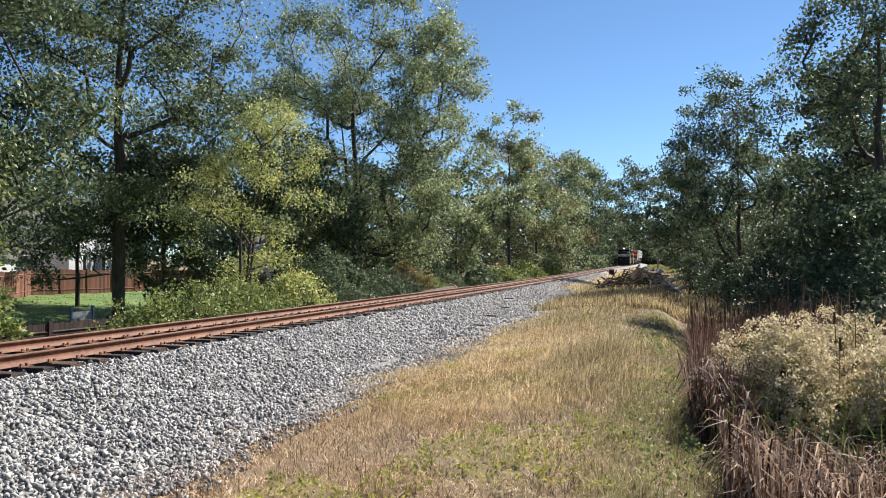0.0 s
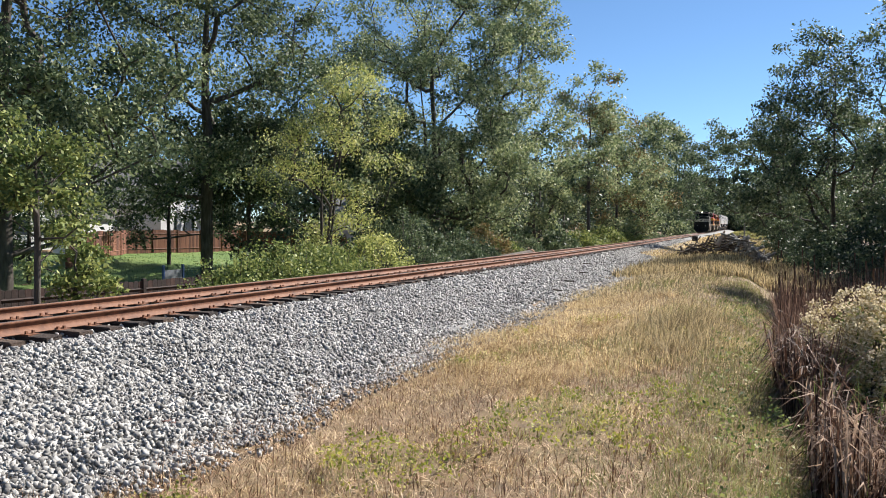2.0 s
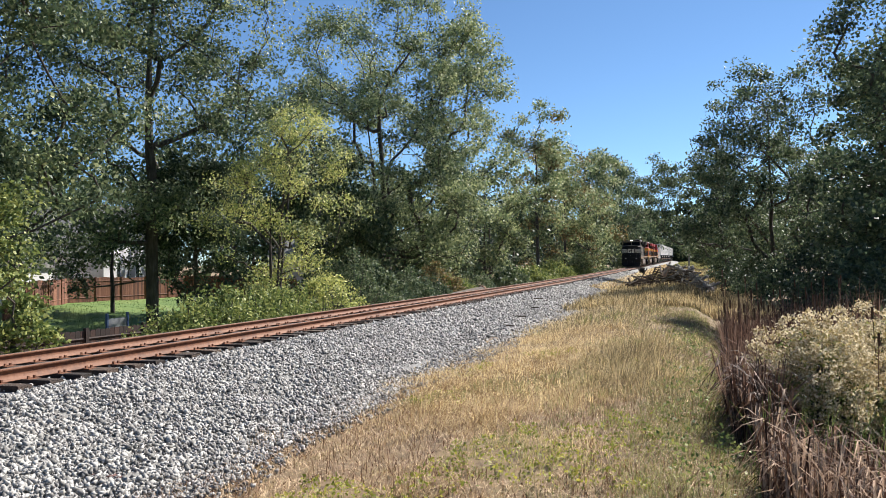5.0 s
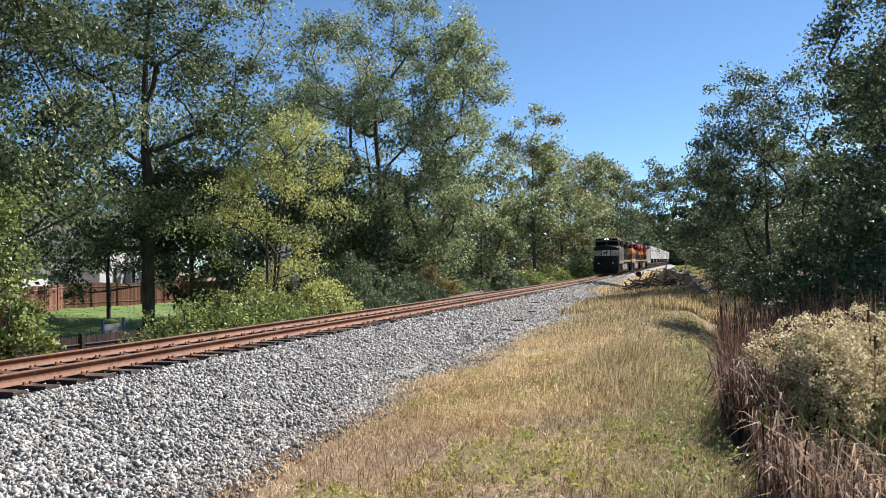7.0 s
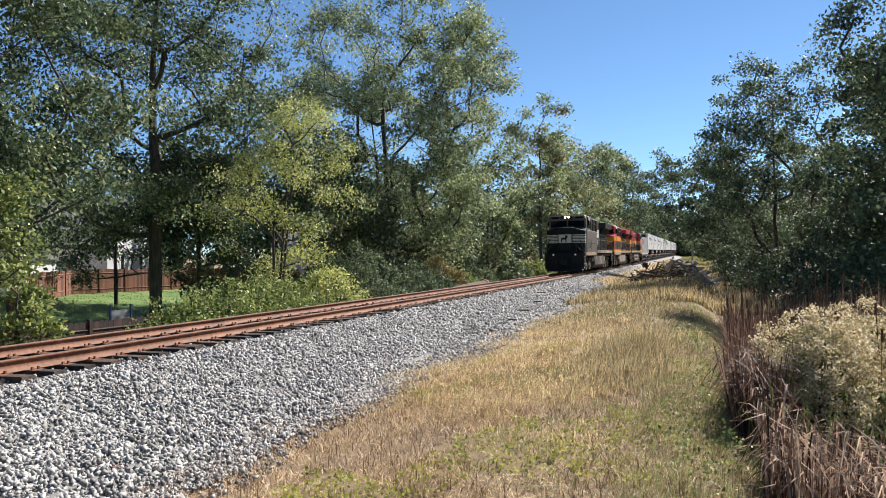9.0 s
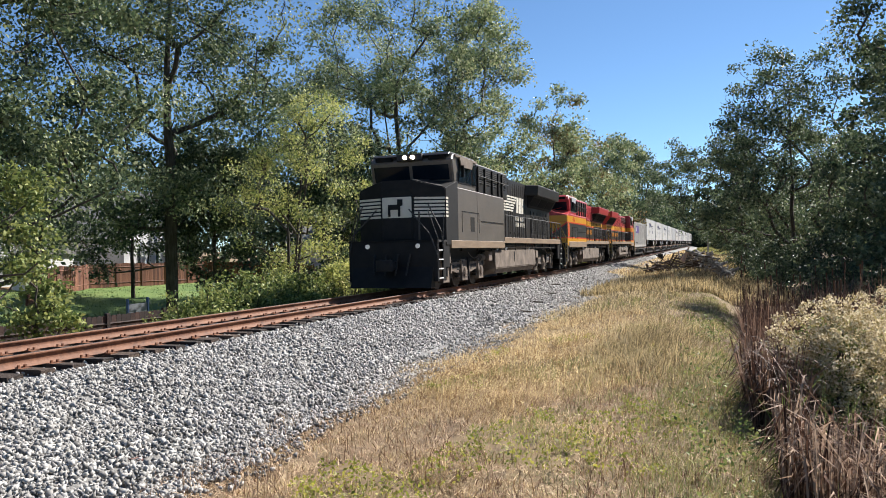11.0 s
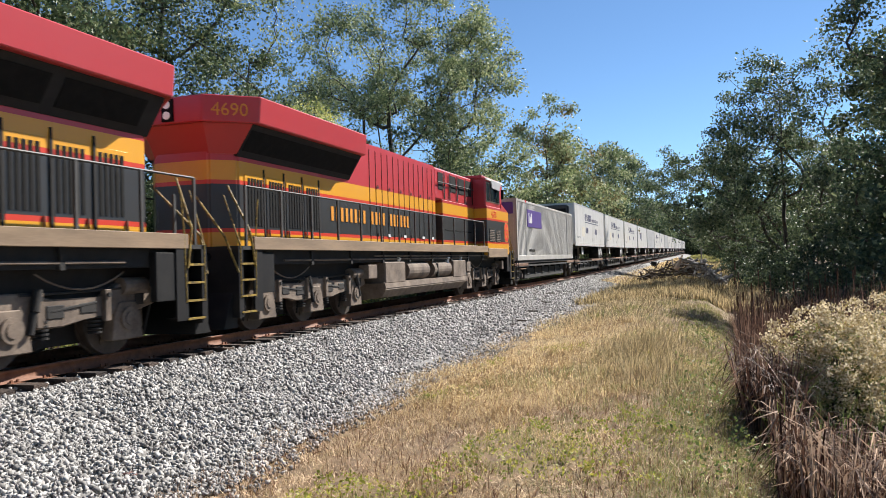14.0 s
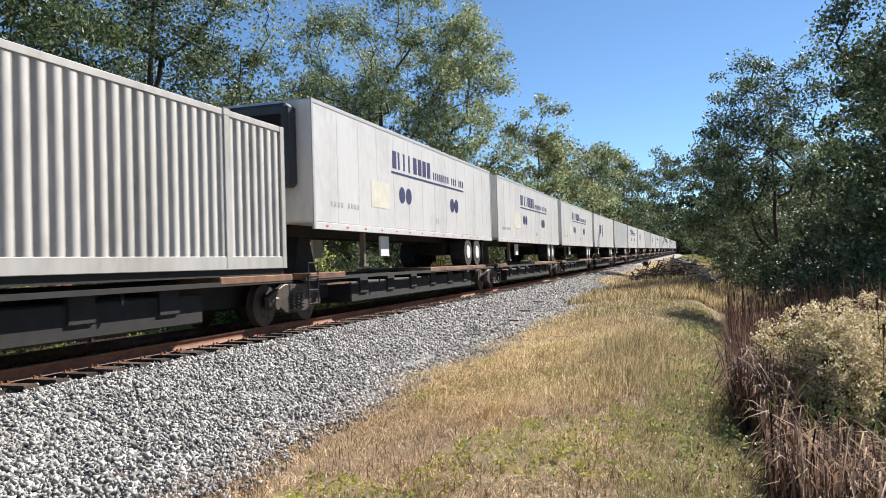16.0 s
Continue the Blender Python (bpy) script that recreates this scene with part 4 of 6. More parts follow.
    if scheme == "kcs_rear":
        for s in (-1, 1):
            for y in (7.5, 13.4):
                part("tank_shoulder", boxes((s * 0.8 - 0.6, s * 0.8 + 0.6, y, y + 1.45, 0.7, 1.28), bevel=0.03), M_TAUPE, root)
            for y in (9.2, 11.4):
                bm = bmesh.new()
                rod(bm, (s * 1.16, y, 1.02), (s * 1.16, y + 1.75, 1.02), 0.27, sides=20)
                part("air_reservoir", bm, M_TAUPE, root, "dusty cylindrical air tank")
    # ends: pilot, steps, couplers, grab rails
    for end in (0, 1):
        f = (lambda y: y - 0.32) if end == 0 else (lambda y: L - y)

        def yb(a, b):
            return (min(f(a), f(b)), max(f(a), f(b)))
        bm = bmesh.new()
        box(bm, -1.5, 1.5, *yb(0.72, 0.86), 0.35, 1.62)
        part("pilot_plate", bm, M_NSLOW, root, "black end plate above the rails")
        bm = prism([(f(0.86), 0.16), (f(0.45), 0.16), (f(0.72), 0.8), (f(0.86), 0.8)], -1.35, 1.35)
        part("plough", bm, M_NSLOW, root)
        part("end_platform", boxes((-1.5, 1.5, *yb(0.72, 1.6), 1.56, 1.63)), M_GRIME, root)
        bm = boxes((-0.18, 0.18, *yb(0.05, 0.75), 0.72, 1.0), (-0.26, 0.26, *yb(-0.02, 0.2), 0.68, 1.04), bevel=0.03)
        part("coupler", bm, M_GRIME, root)
        bm = bmesh.new()
        for k in range(4):
            a = -0.6 + k * 0.4
            rod(bm, (a, f(0.70), 1.2), (a * 0.9, f(0.45), 0.55), 0.03)
        part("air_hose", bm, M_TYRE, root)
        for s in (-1, 1):
            part("step_well", boxes((s * 1.48 - 0.02, s * 1.48 + 0.02, *yb(1.22, 1.50), 0.42, 1.6)), M_NSLOW, root)
            for k in range(4):
                z = 0.42 + k * 0.29
                st = part("step", boxes((s * 1.49 - 0.4 * (s > 0), s * 1.49 + 0.4 * (s < 0), *yb(0.80, 1.24), z, z + 0.03)), M_GRIME, root)
                part("step_edge", boxes((s * 1.5 - 0.015, s * 1.5 + 0.015, *yb(0.80, 1.24), z, z + 0.035)), M_YELLOW_RAIL if kcs else M_WHITE, st, "bright step edge")
            rl = M_YELLOW_RAIL if kcs else M_HANDRAIL
            bm = bmesh.new()
            for a, b in (((s * 1.5, f(0.78), 0.7), (s * 1.5, f(0.78), 1.65)), ((s * 1.5, f(0.78), 1.65), (s * 1.2, f(0.74), 2.55)), ((s * 1.5, f(1.26), 0.7), (s * 1.5, f(1.30), 1.9)), ((s * 1.5, f(1.30), 1.9), (s * 1.5, f(1.38), 2.5))):
                rod(bm, a, b, 0.014)
            part("grab_rail", bm, rl, root)
            bm = bmesh.new()
            for a, b, c in (((s * 1.52, f(1.24), 1.25), (s * 1.50, f(1.10), 1.9), (s * 1.12, f(0.98), 2.75)), ((s * 1.5, f(0.72), 1.15), (s * 1.3, f(0.6), 1.8), (s * 0.55, f(0.78), 2.6))):
                rod(bm, a, b, 0.02)
                rod(bm, b, c, 0.02)
            part("hand_chain", bm, rl, root, "slanting guard rail beside the steps")
            part("step_bracket", boxes((s * 1.42 - 0.06, s * 1.42 + 0.06, *yb(1.5, 1.95), 0.75, 1.5), bevel=0.01), M_NSLOW, root)
            bm = bmesh.new()
            rod(bm, (s * 0.85, f(0.70), 1.45), (s * 0.85, f(0.78), 1.45), 0.075, sides=16)
            part("ditch_light", bm, M_LENS if scheme == "ns" and end == 0 else M_GLASS, root)
        rail_run(root, s * 0.9, sorted([f(0.75), f(0.76)]), 1.62, 2.5)
    for s in (-1, 1):
        for z, y0, y1 in ((1.36, 7.0, 20.0), (1.44, 2.6, 15.5)):
            part("air_pipe", rods([((s * 1.38, y0, z), (s * 1.38, y1, z))], 0.022), M_TAUPE, root)
        for k in range(9):
            y = 3.2 + k * 1.95
            part("bracket", boxes((s * 1.37 - 0.03, s * 1.37 + 0.03, y, y + 0.09, 1.26, 1.56)), M_GRIME, root)
        for y, w in ((6.75, 0.5), (15.3, 0.55), (1.75, 0.35)):
            part("equipment_box", boxes((s * 1.22 - 0.14, s * 1.22 + 0.14, y, y + w, 0.86, 1.22), bevel=0.02), M_TAUPE, root, "small dusty equipment box")
        part("mirror", boxes((s * 1.62 - 0.09, s * 1.62 + 0.02, 2.82, 2.86, 3.75, 4.15)), M_GRILLE, root)
        for y0 in (2.2, L - 6.3):
            bm = bmesh.new()
            for k in range(8):
                t0, t1 = k / 8, (k + 1) / 8
                rod(bm, (s * 1.18, y0 + 2.4 + 1.6 * t0, 1.22 - 0.9 * t0 * (1 - t0)), (s * 1.18, y0 + 2.4 + 1.6 * t1, 1.22 - 0.9 * t1 * (1 - t1)), 0.014)
            part("safety_chain", bm, M_TAUPE, root, "slack chain beside the truck")
    loco_truck(root, 2.2)
    loco_truck(root, L - 2.2 - 4.1)
    # the decoration of each owner, in plain shapes
    if kcs:
        for s in (-1, 1):
            x = s * HALF
            bm = prism([(1.36, 2.2), (1.36, 2.62), (1.50, 2.77), (1.86, 2.77), (2.01, 2.62), (2.01, 2.2), (1.86, 2.05), (1.50, 2.05)], x - 0.004, x + s * 0.008)
            rim = prism([(1.32, 2.18), (1.32, 2.64), (1.48, 2.81), (1.88, 2.81), (2.05, 2.64), (2.05, 2.18), (1.88, 2.01), (1.48, 2.01)], x - 0.004, x + s * 0.005)
            part("badge_rim", rim, M_ORANGE, root, "orange rim of the badge")
            b = part("badge", bm, M_REDSIGN, root, "red eight-sided badge with an orange rim")
            for i in range(3):
                bar_row("badge_bar", M_ORANGE, b, x + s * 0.008, 1.48, 2.2 + i * 0.17, 4, 0.10, 0.105)
            xh = s * 0.99
            bar_row("letter_bar", M_ORANGE, root, xh, 9.95 if s > 0 else 12.0, 2.30, 20, 0.34, 0.262, (6, 11), "orange lettering bar")
            for y in (9.7, 10.6, 12.2, 13.4):
                part("warning_label", boxes((xh - 0.004, xh + s * 0.008, y, y + 0.2, 1.98, 2.06)), M_WHITE, root)
            num = text_mesh("4796" if scheme == "kcs" else "4690", 0.40)
            num.materials.append(M_REDSIGN)
            m = pose(x + s * 0.004, 3.12 if s > 0 else 4.12, 2.95, 0, 0, 0 if s > 0 else 180)
            part("road_number", num, None, root, "red road number", m=m)
        for x0 in (-0.36, -0.11, 0.14):
            part("letter_bar", boxes((x0, x0 + 0.2, 0.812, 0.826, 2.56, 2.84)), M_REDSIGN, root, "red lettering bar")
        for x in (-1.0, 0.35):
            part("wiper", rods([((x, 2.15, 3.66), (x + 0.65, 2.12, 3.80))], 0.012), M_REDSIGN, root)
    else:
        for s in (-1, 1):
            bm = bmesh.new()
            for k in range(6):
                z = 2.36 + k * 0.115
                decal(bm, [cheek(s, 0.02, z), cheek(s, 0.97, z), cheek(s, 0.97, z + 0.07), cheek(s, 0.02, z + 0.07)], (s * 0.388, -0.922, 0))
                box(bm, s * 1.5 - 0.006, s * 1.5 + 0.006, 1.28, 1.5, z, z + 0.07)
            part("nose_stripe", bm, M_CREAM, root, "cream stripes round the nose")
        emblem = part("emblem", boxes((-0.5, 0.5, 0.815, 0.832, 2.36, 3.02)), M_CREAM, root, "cream panel with a dark emblem")
        part("emblem_shape", boxes((-0.3, 0.12, 0.80, 0.818, 2.62, 2.78), (0.02, 0.2, 0.80, 0.818, 2.74, 2.95), (-0.3, -0.22, 0.80, 0.818, 2.4, 2.65), (0.04, 0.12, 0.80, 0.818, 2.4, 2.65)), M_NSLOW, emblem)
        for s in (-1, 1):
            x = s * 0.99
            for k in range(6):
                z = 3.02 + k * 0.125
                part("stripe", boxes((x - 0.004, x + 0.004, 10.35 + 0.03 * k, 12.3 + 0.16 * k, z, z + 0.075)), M_CREAM, root, "cream speed stripe on the hood")
            for y0 in (12.92, 13.42, 13.92):
                bm = prism([(y0, 2.98), (y0 + 0.40, 2.98), (y0 + 0.52, 3.72), (y0 + 0.12, 3.72)], x - 0.004, x + 0.004)
                part("mark_block", bm, M_CREAM, root, "large slanted cream mark")
            bar_row("letter_bar", M_CREAM, root, x, 12.75, 2.62, 7, 0.2, 0.24, (), "cream lettering bar")
            bar_row("letter_bar", M_CREAM, root, x, 12.75, 2.34, 8, 0.2, 0.24, (), "cream lettering bar")
    return root


def spine_truck(parent, y):
    body = part("truck", boxes((-0.5, 0.5, y - 0.35, y + 0.35, 0.42, 0.72)), M_GRIME, parent, "two-axle freight truck")
    for s in (-1, 1):
        out = [(y - 1.15, 0.62), (y - 0.95, 0.70), (y - 0.45, 0.86), (y + 0.45, 0.86), (y + 0.95, 0.70), (y + 1.15, 0.62), (y + 1.1, 0.40), (y + 0.7, 0.42), (y + 0.42, 0.24), (y - 0.42, 0.24), (y - 0.7, 0.42), (y - 1.1, 0.40)]
        part("side_frame", prism(out, s * 0.95, s * 1.07, 0.02), M_WHEEL, body, "rusty cast side frame")
        for k in (-0.2, 0, 0.2):
            bm = bmesh.new()
            for j in range(5):
                rod(bm, (s * 1.06, y + k, 0.32 + j * 0.07), (s * 1.06, y + k, 0.35 + j * 0.07), 0.085, sides=10)
            part("spring", bm, M_GRIME, body)
        for a in (y - 0.89, y + 0.89):
            bm = boxes((s * 1.0 - 0.1, s * 1.0 + 0.1, a - 0.15, a + 0.15, 0.34, 0.60), bevel=0.03)
            rod(bm, (s * 1.09, a, 0.46), (s * 1.14, a, 0.46), 0.11, sides=12)
            part("journal_box", bm, M_WHEEL, body)
    for a in (y - 0.89, y + 0.89):
        wheelset(body, a, 0.44)


def spine_car(label, L, trucks, deck):
    """One platform of a spine car; y runs from its leading end."""
    root = tagged(new("spine_car"), label, "rail car", "cars of the train")
    part("spine", boxes((-0.42, 0.42, 0.1, L - 0.1, 0.42, 1.02), bevel=0.02), M_GRIME, root, "black box-section spine")
    part("well_body", boxes((-1.06, 1.06, 3.0, L - 3.0, 0.27, 0.80), bevel=0.03), M_GRIME, root, "deep black underframe between the trucks")
    for y0, y1 in deck:
        part("cross_platform", boxes((-1.3, 1.3, y0, y1, 0.93, 1.07), bevel=0.015), M_RUSTDECK, root, "rust-stained loading platform")
    for s in (-1, 1):
        part("side_sill", boxes((s * 1.24 - 0.05, s * 1.24 + 0.05, 0.2, L - 0.2, 0.90, 0.98)), M_GRIME, root)
        part("step_board", boxes((s * 1.2 - 0.1, s * 1.2 + 0.1, 1.2, 2.4, 0.78, 0.82)), M_RUSTDECK, root)
        bm = rods([((s * 1.3, 0.3, 0.35), (s * 1.3, 0.3, 1.3)), ((s * 1.3, 0.75, 0.35), (s * 1.3, 0.75, 1.3))] + [((s * 1.3, 0.3, 0.4 + 0.3 * k), (s * 1.3, 0.75, 0.4 + 0.3 * k)) for k in range(4)], 0.015)
        part("ladder", bm, M_GRIME, root)
        bm = rods([((s * 1.22, y, 0.72), (s * 1.22, y, 0.93)) for y in (4.5, 8.5, 12.0)], 0.02)
        part("hanger", bm, M_GRIME, root)
    for k in range(6):
        y = 3.5 + k * 1.9
        part("cross_bearer", prism([(y, 0.98), (y + 0.5, 0.98), (y + 0.5, 0.50), (y, 0.50)], -1.10, 1.10), M_GRIME, root)
    for y in trucks:
        spine_truck(root, y)
    return root


def container():
    L, X, z0, z1 = 16.15, 1.3, 1.20, 4.12
    root = tagged(new("shipping_container"), "long grey corrugated shipping container with a purple panel", "container", "cars of the train")
    for s in (-1, 1):
        n = 59
        p = (L - 0.3) / n
        ys_, xs_ = [], []
        for k in range(n):
            a = 0.15 + k * p
            for d, x in ((0, 0), (0.66, 0), (0.74, -0.06), (0.92, -0.06)):
                ys_.append(a + d * p)
                xs_.append(s * (X - 0.01 + x))
        v = np.concatenate([np.stack([xs_, ys_, np.full(len(ys_), z)], -1) for z in (z0 - 0.08 + 0.3, z1 - 0.1)])
        m = len(ys_)
        i = np.arange(m - 1)
        f = np.stack([i, i + 1, i + 1 + m, i + m], 1)
        part("side_panel", np_mesh("side_panel", v, [f], M_CONT), None, root, "corrugated side sheet")
        part("bottom_rail", boxes((s * X - 0.06, s * X + 0.01, 0, L, z0 - 0.12 + 0.12, z0 + 0.24), bevel=0.01), M_CONT, root)
        part("top_rail", boxes((s * X - 0.06, s * X + 0.006, 0, L, z1 - 0.12, z1), bevel=0.01), M_CONT, root)
        for y in (0.0, 1.95, 14.0, L - 0.16):
            part("post", boxes((s * X - 0.05, s * X + 0.016, y, y + 0.16, z0, z1), bevel=0.008), M_CONT, root)
        for y in (1.93, 13.98):
            part("corner_casting", boxes((s * X - 0.1, s * X + 0.022, y, y + 0.2, z1 - 0.1, z1 + 0.02)), M_REDSIGN if y < 3 else M_CONT, root)
        lg = part("logo_panel", boxes((s * X - 0.02, s * X + 0.010, 2.35, 5.85, 2.85, 3.72), bevel=0.004), M_PURPLE, root, "purple panel with pale lettering")
        bm = bmesh.new()
        for k, (h, w) in enumerate(((0.5, 0.16), (0.32, 0.2), (0.5, 0.2))):
            box(bm, s * X - 0.004, s * X + 0.016, 2.62 + k * 0.28, 2.62 + k * 0.28 + w, 3.05, 3.05 + h)
        part("lettering", bm, M_WHITE, lg)
        part("marks", letter_bars(bmesh.new(), s * X - 0.004, 2.6, 1.62, 11, 0.12, 0.13), M_GRIME, root)
    for y in (0.0, L - 0.08):
        part("end_wall", boxes((-X + 0.01, X - 0.01, y, y + 0.08, z0, z1)), M_CONT, root)
    bm = bmesh.new()
    for k in range(9):
        box(bm, -1.15, 1.15, -0.03, 0.01, z0 + 0.15 + k * 0.22, z0 + 0.26 + k * 0.22)
    part("end_rib", bm, M_CONT, root)
    part("logo_panel", boxes((-1.1, 1.15, -0.035, 0.01, 3.4, 3.95)), M_PURPLE, root, "purple panel with pale lettering")
    part("roof", boxes((-X, X, 0, L, z1 - 0.04, z1 - 0.005)), M_CONT, root)
    part("floor", boxes((-X + 0.05, X - 0.05, 0.05, L - 0.05, 1.07, z0 + 0.04)), M_GRIME, root)
    return root


def trailer(style):
    """A road trailer riding a spine car platform."""
    L, X, z0, z1 = 16.15, 1.3, 2.06, 5.0
    label = {"logo": "white road trailer with dark lettering and round marks", "plain": "plain white road trailer with a few dark marks", "grey": "dull grey road trailer riding a rail car"}[style]
    M = M_GREYTR if style == "grey" else M_TRAILER
    root = tagged(new("road_trailer"), label, "trailer", "cars of the train")
    part("body", boxes((-X, X, 0, L, z0 + 0.14, z1), bevel=0.04), M, root, "smooth sheet-sided van body")
    for s in (-1, 1):
        part("bottom_rail", boxes((s * X - 0.04, s * X + 0.012, 0.02, L - 0.02, z0, z0 + 0.16), bevel=0.006), M, root)
        part("top_rail", boxes((s * X - 0.03, s * X + 0.010, 0.02, L - 0.02, z1 - 0.09, z1 + 0.004), bevel=0.006), M_GREYTR, root)
        for y in (0.02, L - 0.1):
            part("corner_post", boxes((s * X - 0.05, s * X + 0.014, y, y + 0.08, z0, z1)), M_GREYTR, root)
        bm = bmesh.new()
        for k in range(14):
            box(bm, s * X - 0.002, s * X + 0.016, 0.6 + k * 1.1, 0.72 + k * 1.1, z0 + 0.06, z0 + 0.10)
        part("reflector", bm, M_REDSIGN, root)
        bm = bmesh.new()
        for k in range(12):
            box(bm, s * X - 0.002, s * X + 0.003, 1.3 + k * 1.22, 1.312 + k * 1.22, z0 + 0.18, z1 - 0.1)
        part("sheet_seam", bm, M, root)
        if style == "logo":
            bm = bmesh.new()
            for k in range(8):
                y = 4.9 + k * 0.43
                box(bm, s * X - 0.002, s * X + 0.008, y, y + (0.12 if k in (1, 2, 3) else 0.30), 3.95, 4.45)
            letter_bars(bm, s * X, 8.5, 3.95, 16, 0.24, 0.225, (8, 12))
            box(bm, s * X - 0.002, s * X + 0.008, 4.8, 12.0, 3.80, 3.86)
            part("lettering", bm, M_NAVY, root, "dark blue lettering with an underline")
            for y in (5.6, 6.15, 10.55, 11.05):
                bm = bmesh.new()
                rod(bm, (s * X - 0.002, y, 3.22), (s * X + s * 0.008, y, 3.22), 0.24, sides=24)
                part("round_mark", bm, M_NAVY, root)
            part("faded_patch", boxes((s * X - 0.002, s * X + 0.006, 3.3, 4.55, 2.75, 3.45)), M_CREAM, root)
            part("marks", letter_bars(bmesh.new(), s * X, 0.9, 2.62, 9, 0.12, 0.19, (4,)), M_GREYTR, root)
            part("marks", letter_bars(bmesh.new(), s * X, 8.7, 2.5, 2, 0.18, 0.2), M_GREYTR, root)
        elif style == "plain":
            bm = boxes((s * X - 0.002, s * X + 0.008, 4.0, 5.2, 3.3, 4.1), (s * X - 0.002, s * X + 0.008, 6.0, 6.5, 3.0, 4.2))
            part("marks", bm, M_NAVY, root)
        # landing gear
        bm = boxes((s * 0.95 - 0.06, s * 0.95 + 0.06, 3.4, 3.52, 1.25, z0), (s * 0.95 - 0.09, s * 0.95 + 0.09, 3.3, 3.62, 1.18, 1.25))
        part("landing_leg", bm, M_TAUPE, root)
        part("side_guard", boxes((s * 1.05 - 0.03, s * 1.05 + 0.03, 4.4, 5.0, 1.45, 2.0)), M_WHITE, root)
        for y in (12.5, 13.75):
            bm = bmesh.new()
            rod(bm, (s * 0.72, y, 1.58), (s * 1.28, y, 1.58), 0.51, sides=24)
            t = part("tyre", bm, M_TYRE, root)
            bm = bmesh.new()
            rod(bm, (s * 1.2, y, 1.58), (s * 1.30, y, 1.58), 0.29, 0.24, sides=18)
            part("rim", bm, M_WHITE, t, "white wheel rim")
        part("mud_flap", boxes((s * 1.0 - 0.28, s * 1.0 + 0.28, 14.6, 14.63, 1.25, 2.0)), M_TYRE, root)
    part("floor_beam", boxes((-0.5, -0.38, 0.4, L - 0.4, z0 - 0.12, z0 + 0.15), (0.38, 0.5, 0.4, L - 0.4, z0 - 0.12, z0 + 0.15)), M_GRIME, root)
    part("bogie_frame", boxes((-0.55, 0.55, 11.6, 14.6, 1.5, 2.0)), M_GRIME, root)
    bm = prism([(0.8, 1.07), (1.9, 1.07), (1.5, z0), (1.1, z0)], -0.35, 0.35)
    part("hitch_stand", bm, M_GRIME, root, "black hitch holding the trailer's nose")
    if style != "grey":
        part("cooling_unit", boxes((-0.95, 0.95, -0.45, 0.03, 3.0, 4.85), bevel=0.08), M_REEFER, root, "black cooling unit on the front wall")
        part("cooling_grille", boxes((-0.8, 0.8, -0.47, -0.44, 3.9, 4.6)), M_GRILLE, root)
    return root


def key(ob, offset, length):
    movers.append((ob, offset, length, [w for w in spinning]))
    spinning.clear()


key(loco("locomotive", "black diesel locomotive with cream stripes and lit headlights leading a train", "ns"), 0.0, 22.5)
key(loco("locomotive", "red, yellow and black diesel locomotive, cab leading", "kcs"), 22.5, 22.5)
rear = loco("locomotive", "red, yellow and black diesel locomotive running long hood first", "kcs_rear")
key(rear, 44.5, 22.5)
turned_back = {rear}
key(spine_car("black spine rail car carrying a grey container", 17.2, (1.3,), ((0.1, 2.9), (14.4, 17.0))), 67.6, 17.2)
key(container(), 68.2, 16.15)
logo_t, plain_t, grey_t = trailer("logo"), trailer("plain"), trailer("grey")
style = [logo_t, logo_t, logo_t, plain_t, grey_t, logo_t, plain_t, grey_t, plain_t, logo_t, grey_t, plain_t, logo_t, plain_t, grey_t, logo_t, plain_t, plain_t, logo_t]
base_car = spine_car("black spine rail car carrying a road trailer", 17.2, (0.15,), ((0.4, 2.2), (8.6, 15.6)))
car_wheels = list(spinning)
spinning.clear()
used = set()
for i, src in enumerate(style):
    off = 85.0 + i * 17.25
    ob = src if src not in used else copy_thing(src, pose(0, 0, 0))
    used.add(src)
    movers.append((ob, off + 0.6, 16.15, []))
    car = base_car if i == 0 else copy_thing(base_car, pose(0, 0, 0))
    wheels = [(o, o.location.y, 0.44) for o in car.children_recursive if o.name.startswith("wheelset")] if i < 3 else []
    movers.append((car, off, 17.2, wheels))

# ---- grass, weeds and reeds ----
def blades(rng, x, y, h, width, bend, segs=2, z=None, drift=0.0):
    """Ribbon blades standing at x, y with heights h, leaning and curving as they rise."""
    n = len(x)
    z = ground_z(x, y) - 0.02 if z is None else z
    a = rng.uniform(0, 2 * np.pi, n)
    lean = rng.normal(0, 1, n) * bend
    face = rng.uniform(0, 2 * np.pi, n)
    dx, dy = np.cos(a), np.sin(a)
    sx, sy = np.cos(face), np.sin(face)
    rows = []
    for k in range(segs + 1):
        t = k / segs
        off = lean * h * t ** 1.8
        wind = drift * h * t ** 1.6
        zz = z + h * (t - 0.35 * np.abs(lean) * t * t)
        w = width * (1 - t ** 1.5) if k < segs else 0 * h
        if k < segs:
            rows.append(np.stack([x + wind + dx * off - sx * w, y + dy * off - sy * w, zz], -1))
            rows.append(np.stack([x + wind + dx * off + sx * w, y + dy * off + sy * w, zz], -1))
        else:
            rows.append(np.stack([x + wind + dx * off, y + dy * off, zz], -1))
    m = len(rows)
    v = np.stack(rows, 1).reshape(-1, 3)
    b = np.arange(n)[:, None] * m
    quads = np.concatenate([b + np.array([[2 * k, 2 * k + 1, 2 * k + 3, 2 * k + 2]]) for k in range(segs - 1)]) if segs > 1 else np.zeros((0, 4), int)
    tris = b + np.array([[2 * segs - 2, 2 * segs - 1, 2 * segs]])
    return v, quads, tris


